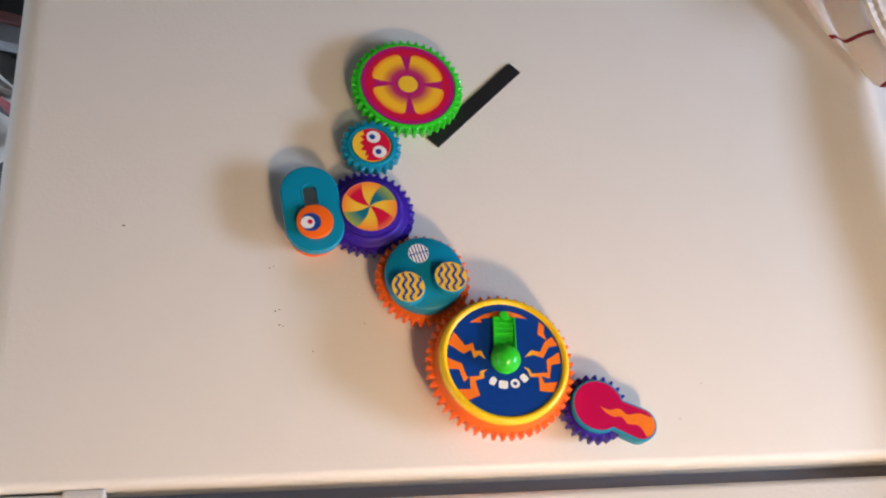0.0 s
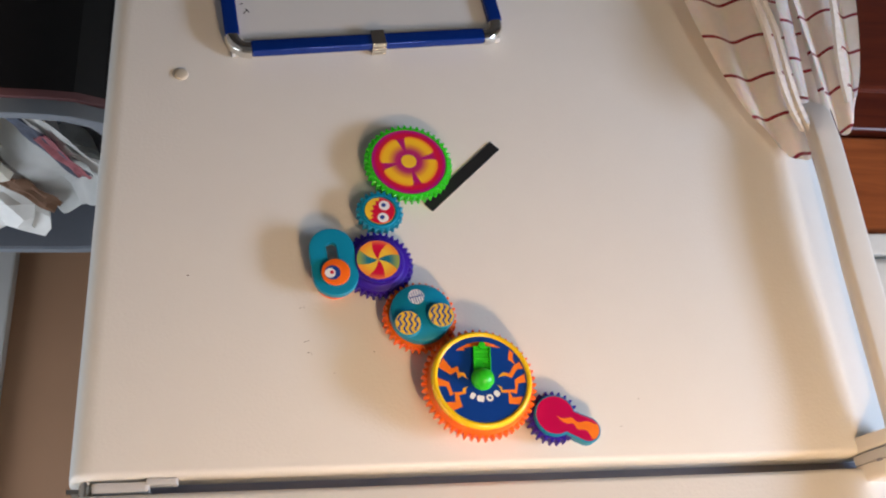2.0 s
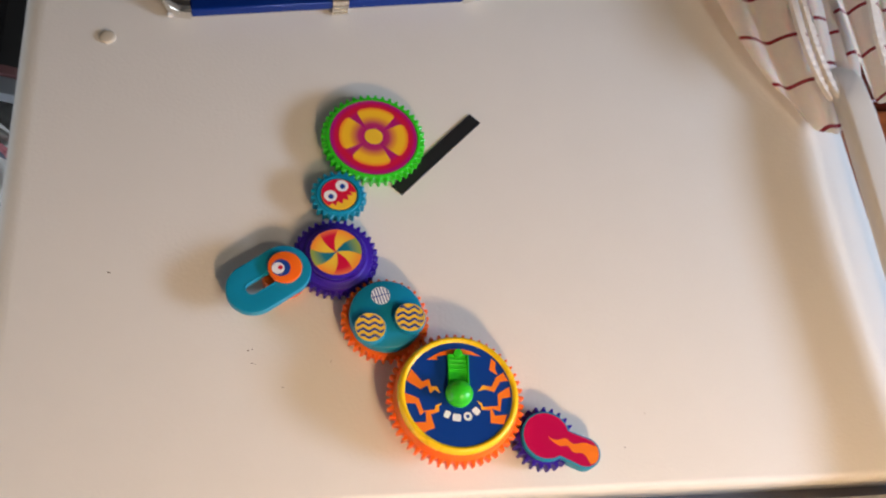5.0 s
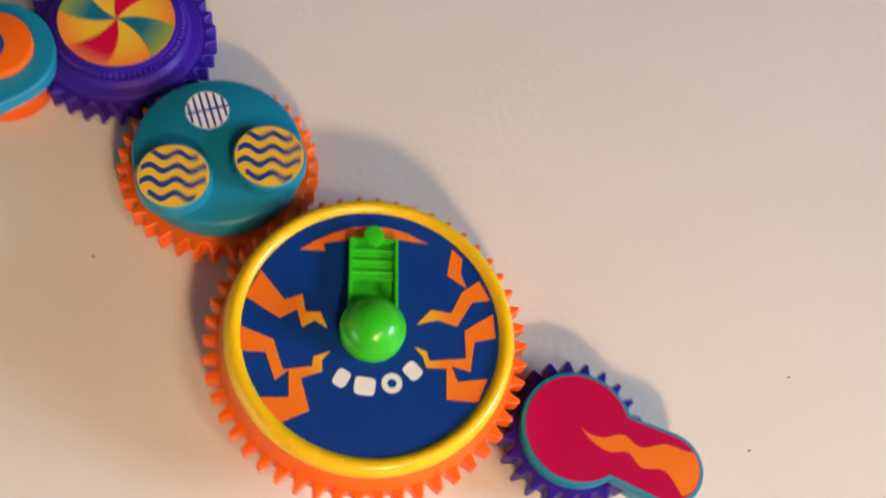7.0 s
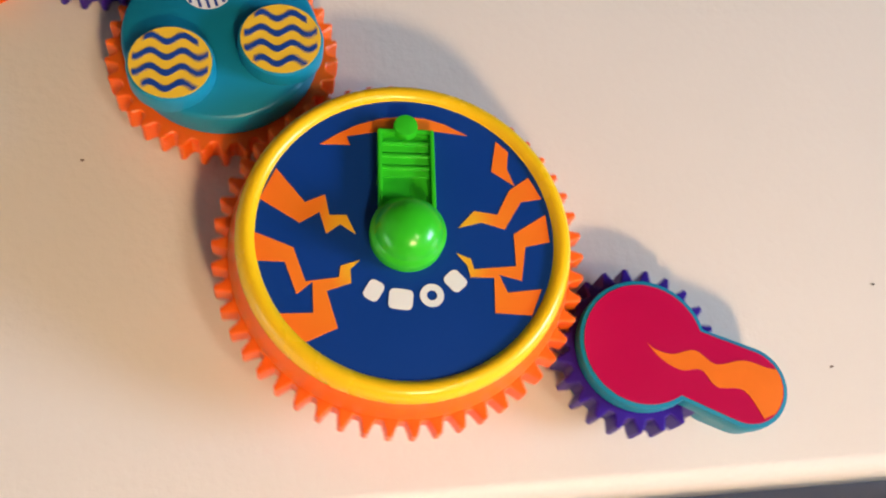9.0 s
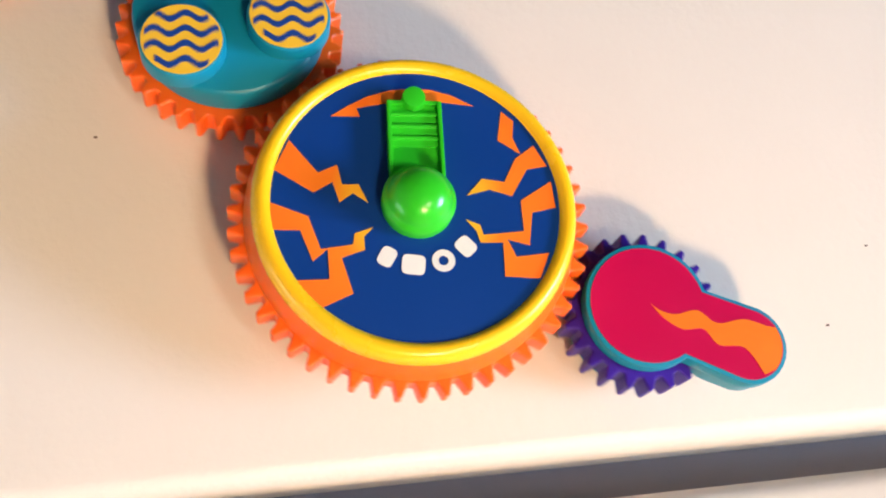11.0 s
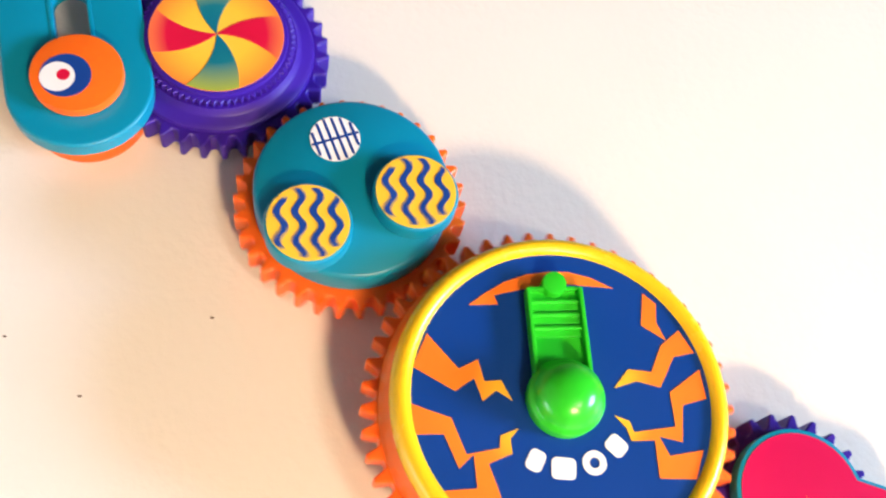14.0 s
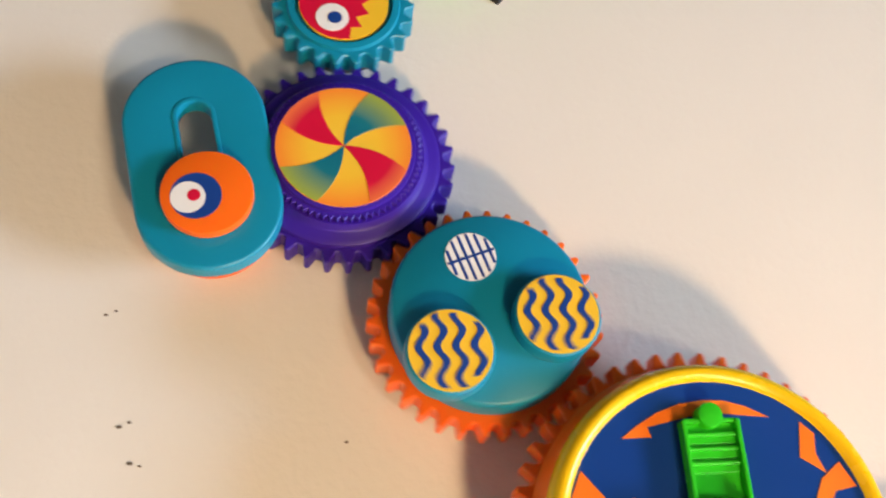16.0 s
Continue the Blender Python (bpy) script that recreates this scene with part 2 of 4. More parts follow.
def lathe(profile, n=64):
    """A body of revolution about w from (radius, w) pairs."""
    bm = bmesh.new()
    rings = []
    for rad, w in profile:
        rings.append([bm.verts.new((rad * math.cos(2 * math.pi * i / n), rad * math.sin(2 * math.pi * i / n), w)) for i in range(n)])
    for a, b in zip(rings, rings[1:]):
        for i in range(n):
            bm.faces.new((a[i], a[(i + 1) % n], b[(i + 1) % n], b[i]))
    bm.faces.new(rings[0][::-1])
    bm.faces.new(rings[-1])
    bmesh.ops.recalc_face_normals(bm, faces=bm.faces)
    return bm


def gear_outline(outer, root, teeth):
    pts = []
    for i in range(teeth):
        a = 2 * math.pi * i / teeth
        step = 2 * math.pi / teeth
        for f, rad in ((-0.34, root), (-0.20, root + (outer - root) * 0.55), (-0.12, outer - 0.0003), (0.0, outer), (0.12, outer - 0.0003), (0.20, root + (outer - root) * 0.55), (0.34, root), (0.5, root - 0.0002)):
            pts.append((rad * math.cos(a + f * step), rad * math.sin(a + f * step)))
    return pts


def gear(outer, root, teeth, w0, w1, r=0.0004):
    return prism(gear_outline(outer, root, teeth), w0, w1, r, 1)


def rounded(w, h, r, n=6, at=(0, 0), turn=0.0):
    pts = []
    for cx, cy, a0 in ((w / 2 - r, h / 2 - r, 0), (-w / 2 + r, h / 2 - r, 90), (-w / 2 + r, -h / 2 + r, 180), (w / 2 - r, -h / 2 + r, 270)):
        for i in range(n + 1):
            a = radians(a0 + 90 * i / n)
            pts.append((cx + r * math.cos(a), cy + r * math.sin(a)))
    c, s = math.cos(turn), math.sin(turn)
    return [(at[0] + x * c - y * s, at[1] + x * s + y * c) for x, y in pts]


# toys: u to the door's hinge-less side, v down the door, w out of the door
FACING = Matrix(((-1, 0, 0, 0), (0, 0, -1, 0), (0, -1, 0, 0), (0, 0, 0, 1)))


def on_door(x, z):
    return Matrix.Translation((x, 0, z)) @ FACING


# ---- the room ----
FLOOR_Z, CEIL_Z = 0.0, 2.42
def slab(name, size, at, material, kind="structure", r=0.0):
    ob = part(name, box(size, at, r), material)
    return tagged(ob, kind=kind)


slab("floor", (4.4, 5.2, 0.1), (-0.5, -1.2, -0.05), M_FLOOR)
slab("ceiling", (4.4, 5.2, 0.1), (-0.5, -1.2, CEIL_Z + 0.05), M_PAINT)
slab("wall_north", (4.4, 0.12, CEIL_Z), (-0.5, 0.86, CEIL_Z / 2), M_WALL)
slab("wall_south", (4.4, 0.12, CEIL_Z), (-0.5, -3.46, CEIL_Z / 2), M_PAINT)
# the opening in the east wall is made up to let the side fill in
slab("wall_east_front", (0.12, 3.3, CEIL_Z), (1.36, -1.75, CEIL_Z / 2), M_PAINT)
slab("wall_east_back", (0.12, 0.3, CEIL_Z), (1.36, 0.70, CEIL_Z / 2), M_PAINT)
slab("wall_east_low", (0.12, 0.65, 1.1), (1.36, 0.225, 0.55), M_PAINT)
slab("wall_east_high", (0.12, 0.65, CEIL_Z - 2.0), (1.36, 0.225, (CEIL_Z + 2.0) / 2), M_PAINT)
# the west wall has a window opening
WX = -2.26
slab("wall_west_low", (0.12, 4.2, 1.25), (WX, -1.3, 0.625), M_PAINT)
slab("wall_west_high", (0.12, 4.2, CEIL_Z - 2.25), (WX, -1.3, (CEIL_Z + 2.25) / 2), M_PAINT)
slab("wall_west_front", (0.12, 2.25, 1.0), (WX, -2.275, 1.75), M_PAINT)
slab("wall_west_back", (0.12, 1.45, 1.0), (WX, 0.075, 1.75), M_PAINT)
win = thing("window_1", pose(WX, -0.90, 1.75), "white-framed kitchen window with a plain sill", "window")
tagged(win, kind="structure")
for nm, sz, at in (("window_frame", (0.07, 0.05, 1.0), (0, -0.225, 0)), ("window_frame", (0.07, 0.05, 1.0), (0, 0.225, 0)), ("window_frame", (0.07, 0.40, 0.05), (0, 0, 0.475)), ("window_frame", (0.07, 0.40, 0.05), (0, 0, -0.475)), ("window_sill", (0.2, 0.6, 0.03), (0.1, 0, -0.515))):
    part(nm, box(sz, at, 0.004), M_TRIM, win)


def fridge_door_outline():
    """Front of the door, from the handle side to the hinge side: a ridge rolls back beside the handle."""
    return [(-0.4203, 0.06), (-0.4203, 0.036), (-0.4184, 0.026), (-0.4126, 0.017), (-0.4028, 0.0095), (-0.3911, 0.0045), (-0.3775, 0.001), (-0.3639, -0.0012), (-0.3503, -0.0022), (-0.3367, -0.0024), (-0.323, -0.002), (-0.3075, -0.001), (-0.2919, -0.0003), (-0.2744, 0.0), (0.3345, 0.0), (0.3435, 0.0012), (0.3505, 0.005), (0.3545, 0.011), (0.3565, 0.02), (0.3565, 0.06)]


def door_leaf(name, z0, z1, parent):
    bm = bmesh.new()
    pts = fridge_door_outline()
    cols = []
    # the rim rounds back at top and bottom
    levels = [(z0, 0.007), (z0 + 0.0010, 0.0030), (z0 + 0.003, 0.0008), (z0 + 0.006, 0.0), (z1 - 0.006, 0.0), (z1 - 0.003, 0.0008), (z1 - 0.0010, 0.0030), (z1, 0.007)]
    for z, back_off in levels:
        cols.append([bm.verts.new((x, min(0.06, y + back_off), z)) for x, y in pts])
    for a, b in zip(cols, cols[1:]):
        for i in range(len(pts) - 1):
            bm.faces.new((a[i], a[i + 1], b[i + 1], b[i]))
    bm.faces.new(cols[0][::-1])
    bm.faces.new(cols[-1])
    for a, b in zip(cols, cols[1:]):
        bm.faces.new((a[-1], a[0], b[0], b[-1]))
    bmesh.ops.recalc_face_normals(bm, faces=bm.faces)
    return part(name, bm, M_ENAMEL, parent, smooth=35)


def bar(path, width, depth, r=0.006):
    """A rounded bar along (x, y, z) points, mostly upright."""
    bm = bmesh.new()
    rings = []
    sec = rounded(width, depth, r, 4)
    for i, p in enumerate(path):
        a, b = Vector(path[max(0, i - 1)]), Vector(path[min(len(path) - 1, i + 1)])
        t = (b - a).normalized()
        side = Vector((1, 0, 0))
        out = t.cross(side).normalized()
        rings.append([bm.verts.new(Vector(p) + side * u + out * v) for u, v in sec])
    for a, b in zip(rings, rings[1:]):
        for i in range(len(sec)):
            bm.faces.new((a[i], a[(i + 1) % len(sec)], b[(i + 1) % len(sec)], b[i]))
    bm.faces.new(rings[0])
    bm.faces.new(rings[-1][::-1])
    bmesh.ops.recalc_face_normals(bm, faces=bm.faces)
    return bm


DOOR_TOP, GAP_TOP = 1.1197, 1.1325
fridge = thing("fridge", pose(0, 0, 0), "cream white two-door fridge with bar handles, toys stuck on its door", "fridge")
cab = box((0.742, 0.66, 1.60), (-0.0180, 0.40, 0.86), 0.006)
part("cabinet", cab, M_ENAMEL, fridge)
part("gasket", box((0.71, 0.030, 1.52), (-0.0180, 0.045, 0.88)), M_GASKET, fridge, "grey door gasket")
lower = door_leaf("lower_door", 0.10, DOOR_TOP, fridge)
upper = door_leaf("upper_door", GAP_TOP, 1.655, fridge)
HX = -0.391
low_path = [(HX - 0.018, 0.012, 0.712), (HX - 0.017, -0.008, 0.722), (HX - 0.012, -0.024, 0.748), (HX - 0.007, -0.033, 0.79), (HX - 0.003, -0.036, 0.86), (HX, -0.036, 0.94), (HX, -0.034, 1.02), (HX, -0.033, 1.08), (HX, -0.032, 1.120)]
part("lower_handle", bar(low_path, 0.033, 0.018), M_HANDLE, fridge, smooth=50)
part("upper_handle", bar([(HX, -0.032, 1.134), (HX, -0.05, 1.25), (HX, -0.05, 1.42), (HX + 0.01, -0.03, 1.5), (HX + 0.012, 0.0, 1.53)], 0.033, 0.018), M_HANDLE, fridge, smooth=50)
WEB = [(HX + 0.036, 0.008), (HX + 0.032, -0.008), (HX + 0.018, -0.040), (HX - 0.002, -0.047), (HX - 0.016, -0.041), (HX - 0.016, -0.020), (HX - 0.004, 0.016), (HX + 0.020, 0.022)]
part("handle_bracket", prism(WEB, 1.1055, 1.1205, 0.004, 3), M_HANDLE, fridge, smooth=40)
part("handle_bracket", prism(WEB, 1.1316, 1.1470, 0.004, 3), M_HANDLE, fridge, smooth=40)
part("bracket_plate", prism([(HX + (x - HX) * 0.93 + 0.002, y - 0.002) for x, y in WEB], 1.1215, 1.1307, 0.002), M_TRIM, fridge, "pale metal bracket plate between the handles", smooth=40)
for dx in (0.008, 0.024):
    s = lathe([(0.003, 0), (0.003, 0.002)], 12)
    bmesh.ops.translate(s, vec=(HX + 0.002 + dx, -0.02, 1.1305), verts=s.verts)
    part("screw", s, M_GASKET, fridge)
part("hinge_cap", box((0.046, 0.03, 0.0095), (0.313, 0.020, 1.1265), 0.003), M_TRIM, fridge, "white plastic hinge cap")
part("hinge_plate", box((0.03, 0.03, 0.004), (0.342, 0.03, 1.1265)), M_CHROME, fridge)
pin = lathe([(0.005, -0.008), (0.005, 0.008)], 16)
bmesh.ops.translate(pin, vec=(0.342, 0.014, 1.1265), verts=pin.verts)
part("hinge_pin", pin, M_CHROME, fridge)
part("hinge_tab", box((0.026, 0.012, 0.006), (0.280, 0.010, 1.1225), 0.002), M_TRIM, fridge)
for x, z, s in ((0.266, 0.9337, 0.0011), (0.1342, 1.031, 0.0006), (0.1571, 1.011, 0.0008), (0.1545, 1.012, 0.0005), (0.160, 1.0005, 0.0008), (0.1572, 0.9995, 0.0006), (0.0976, 1.0108, 0.0006), (-0.1272, 1.0869, 0.0006), (-0.1485, 1.0608, 0.0005), (0.1638, 0.967, 0.0006), (0.1609, 0.966, 0.0005)):
    sp = disc(0.8 * s, 0, 0.0003, n=7)
    bmesh.ops.transform(sp, matrix=on_door(x, z) @ Matrix.Diagonal((1.4, 0.7, 1, 1)) @ pose(0, 0, 0, 0, 0, 1000 * (x + z)), verts=sp.verts)
    part("dirt_speck", sp, M_SPECK, fridge)


# ---- the gear toys on the door ----
SPIN = []  # (object, height, turn at the start, degrees a second)


def spins(ob, w, start, rate):
    SPIN.append((ob, w, start, rate))
    return ob


def flower_gear():
    t = thing("flower_gear", on_door(0.0553, 0.8134), "round green toy gear with a magenta and yellow flower print", "toy gear", "toy gears on the fridge")
    part("base", disc(0.016, 0, 0.0065, 0.0005), M_DARK, t)
    g = spins(part("gear", gear(0.0447, 0.0410, 42, -0.004, 0.0042), M_GREEN, t, smooth=40), 0.0105, 0, -82.5)
    rim = lathe([(0.0404, 0.0040), (0.0404, 0.0050), (0.0396, 0.0054), (0.0380, 0.0053), (0.0377, 0.0040)])
    part("rim", rim, M_GREEN, g, smooth=50)
    s = part("sticker", disc(0.0374, 0.0040, 0.0054, n=64), M_MAGENTA, g, "magenta flower sticker")
    for k in range(4):
        pts = []
        mid = radians(45 + 90 * k)
        for i in range(17):  # outer edge with rounded corners
            f = i / 16 * 2 - 1
            pts.append((0.0298 * (1 - 0.20 * abs(f) ** 7), mid + f * radians(42.5 - 5.5 * abs(f) ** 9)))
        for i in range(7):
            f = 1 - i / 6 * 2
            pts.append((0.0085 + 0.0005 * abs(f), mid + f * radians(43)))
        part("petal", prism([(r * math.cos(a), r * math.sin(a)) for r, a in pts], 0.0054, 0.0056), M_PETAL, s)
    part("flower_centre", disc(0.0078, 0.0054, 0.0057, n=32), M_YELLOW_PRINT, s)
    return t


def face_gear():
    t = thing("face_gear", on_door(0.0872, 0.8712), "small teal toy gear with a red and yellow goggle-eyed print", "toy gear", "toy gears on the fridge")
    part("base", lathe([(0.0165, 0), (0.0185, 0.006), (0.0185, 0.0075)], 40), M_DARK, t)
    g = spins(part("gear", gear(0.0232, 0.0202, 22, -0.004, 0.004), M_TEAL, t, smooth=40), 0.0115, 3, 167.4)
    part("collar", lathe([(0.0185, 0.004), (0.0180, 0.0052), (0.0160, 0.0054), (0.0158, 0.004)]), M_TEAL, g, smooth=50)
    s = part("sticker", disc(0.0146, 0.004, 0.0050, n=40), M_YELLOW_PRINT, g, "round yellow and red printed sticker")
    R = 0.0144
    pts = [(R * math.cos(radians(a)), R * math.sin(radians(a))) for a in range(-112, 113, 14)]
    jag = [(-0.32, 0.62), (-0.55, 0.55), (-0.36, 0.32), (-0.62, 0.15), (-0.40, -0.05), (-0.60, -0.3), (-0.30, -0.36), (-0.42, -0.66), (-0.20, -0.62)]
    part("spiky_print", prism(pts + [(R * u, R * v) for u, v in jag], 0.0050, 0.0052), M_RED_PRINT, s)
    for u, v in ((0.14, 0.48), (0.38, -0.44)):
        e = part("eye_print", disc(0.37 * R, 0.0052, 0.0054, n=28, at=(u * R, v * R)), M_WHITE_PRINT, s)
        part("pupil_print", disc(0.16 * R, 0.0054, 0.0056, n=20, at=((u - 0.06) * R, v * R)), M_NAVY, e)
    return t


def pinwheel_gear():
    t = thing("pinwheel_gear", on_door(0.0918, 0.9265), "purple toy gear with a raised hub and a coloured pinwheel sticker", "toy gear", "toy gears on the fridge")
    part("base", disc(0.018, 0, 0.007, 0.0005), M_DARK, t)
    g = spins(part("gear", gear(0.0346, 0.0312, 34, -0.0045, 0.0035), M_PURPLE, t, smooth=40), 0.0085, 0, -112.3)
    hub = lathe([(0.0300, 0.003), (0.0296, 0.0050), (0.0282, 0.0060), (0.0262, 0.0062), (0.0254, 0.0070), (0.0244, 0.0086)])
    part("hub", hub, M_PURPLE, g, smooth=40)
    knurl = prism([((0.0240 if i % 2 else 0.0228) * math.cos(2 * math.pi * i / 144), (0.0240 if i % 2 else 0.0228) * math.sin(2 * math.pi * i / 144)) for i in range(144)], 0.0082, 0.0106, 0.0003, 1)
    part("knurled_ring", knurl, M_PURPLE, g)
    part("hub_top", lathe([(0.0219, 0.0104), (0.0215, 0.0115), (0.0206, 0.0118)]), M_PURPLE, g, smooth=50)
    s = part("sticker", disc(0.0203, 0.0114, 0.0120, n=64), M_BLADE_GOLD, g, "pinwheel sticker in red, gold and teal")
    for k, m in ((0, M_BLADE_RED), (2, M_BLADE_TEAL), (4, M_BLADE_RED), (6, M_BLADE_TEAL)):
        # the red blade ends between 111 and 157 degrees at the start of a turn
        a1 = 104 - k * 45
        line = lambda a: [(0.0202 * i / 8 * math.cos(radians(a + 24 * (1 - i / 8))), 0.0202 * i / 8 * math.sin(radians(a + 24 * (1 - i / 8)))) for i in range(1, 9)]
        one, two = line(a1), line(a1 + 45)
        arc = [(0.0202 * math.cos(radians(a1 + j * 9)), 0.0202 * math.sin(radians(a1 + j * 9))) for j in range(1, 5)]
        part("blade", prism([(0, 0)] + one + arc + two[::-1], 0.0120, 0.0122), m, s)
    return t


def eye_crank():
    t = thing("eye_crank", on_door(0.1320, 0.9405), "teal slotted toy crank on an orange knob with eye print", "toy crank", "toy gears on the fridge")
    part("base", lathe([(0.0175, 0), (0.0175, 0.0095), (0.0165, 0.0110)], 48), M_ORANGE, t, "orange plastic base")
    part("pin", lathe([(0.0046, 0.005), (0.0046, 0.0210)], 24), M_ORANGE, t)
    k = part("knob", disc(0.0132, 0.0202, 0.0234, 0.0008, n=48), M_ORANGE, t, "orange knob with a printed eye", smooth=40)
    R = 0.0132
    part("iris_print", disc(0.55 * R, 0.0234, 0.0235, n=40, at=(-0.23 * R, -0.09 * R)), M_NAVY, k)
    part("eye_white_print", disc(0.375 * R, 0.0235, 0.0236, n=36, at=(-0.40 * R, -0.12 * R)), M_WHITE_PRINT, k)
    part("pupil_print", disc(0.14 * R, 0.0236, 0.0237, n=20, at=(-0.27 * R, -0.08 * R)), M_RED_PRINT, k)
    outer, inner = rounded(0.0422, 0.0702, 0.0210, 16), rounded(0.0100, 0.040, 0.0049, 16)
    plate = part("slotted_plate", prism(outer, 0.0, 0.0055, 0.0012, 3, hole=inner), M_TEAL, t, "teal plate with a long slot", smooth=40)
    lip = prism(rounded(0.0128, 0.0428, 0.0063, 16), 0.0053, 0.0058, 0.0004, 2, hole=rounded(0.0100, 0.040, 0.0049, 16))
    part("slot_lip", lip, M_TEAL, plate, smooth=40)
    return t, plate


def wave_print(radius, w):
    bm = bmesh.new()
    for k in range(4):
        c = (k - 1.5) * radius * 0.44
        half = math.sqrt(max(0.0, (0.93 * radius) ** 2 - c * c))
        n = 26
        last = None
        for i in range(n + 1):
            x = -half + 2 * half * i / n
            y = c + 0.10 * radius * math.sin(x / radius * 8.2 + 0.8)
            thick = radius * 0.088
            lim = math.sqrt(max(0.0, (0.97 * radius) ** 2 - x * x))
            a = bm.verts.new((x, max(-lim, min(lim, y - thick)), w))
            b = bm.verts.new((x, max(-lim, min(lim, y + thick)), w))
            if last:
                bm.faces.new((last[0], a, b, last[1]))
            last = (a, b)
    top = bmesh.ops.extrude_face_region(bm, geom=bm.faces[:])
    bmesh.ops.translate(bm, vec=(0, 0, 0.0002), verts=[v for v in top["geom"] if isinstance(v, bmesh.types.BMVert)])
    bmesh.ops.recalc_face_normals(bm, faces=bm.faces)
    return bm


def wave_gear():
    t = thing("wave_gear", on_door(0.0552, 0.9820), "orange toy gear under a teal disc with two spinning wave-print knobs", "toy gear", "toy gears on the fridge")
    part("base", disc(0.018, 0, 0.007, 0.0005), M_DARK, t)
    spins(part("gear", gear(0.0346, 0.0312, 34, -0.0045, 0.0042), M_ORANGE, t, "orange toothed wheel", smooth=40), 0.0104, 0, 112.3)
    p = part("cover", lathe([(0.0276, 0.0142), (0.0286, 0.0152), (0.0286, 0.0226), (0.0282, 0.0238), (0.0274, 0.0244)]), M_TEAL, t, "teal round cover", smooth=40)
    for u, v, ph in ((-0.0140, -0.0134, 0), (0.0170, -0.0056, 0)):
        k = part("wave_knob", lathe([(0.0124, -0.0062), (0.0124, -0.0011), (0.0121, -0.0003), (0.0115, 0.0)], 40), M_TEAL, t, "teal knob with a yellow and blue wave print", smooth=40)
        k.location = (u, v, 0.0298)
        WAVES.append((k, (u, v)))
        part("knob_sticker", disc(0.0115, -0.0002, 0.0002, n=40), M_YELLOW_PRINT, k)
        part("wave_pattern", wave_print(0.0115, 0.0002), M_NAVY, k)
    h = part("barred_sticker", disc(0.0074, 0.0244, 0.0246, n=36, at=(-0.0040, 0.0153)), M_WHITE_PRINT, p)
    lean = radians(15)
    for k in range(6):
        c = (k - 2.5) * 0.00235
        half = math.sqrt(0.0071 ** 2 - c * c)
        pts = rounded(0.00085, 2 * half, 0.0001, 1, at=(-0.0040 + c * math.cos(lean), 0.0153 + c * math.sin(lean)), turn=lean)
        part("printed_bar", prism(pts, 0.0246, 0.0247), M_NAVY, h)
    part("printed_bar", prism(rounded(0.0144, 0.0008, 0.0001, 1, at=(-0.0040, 0.0153), turn=lean), 0.0247, 0.0248), M_NAVY, h)
    return t


WAVES = []


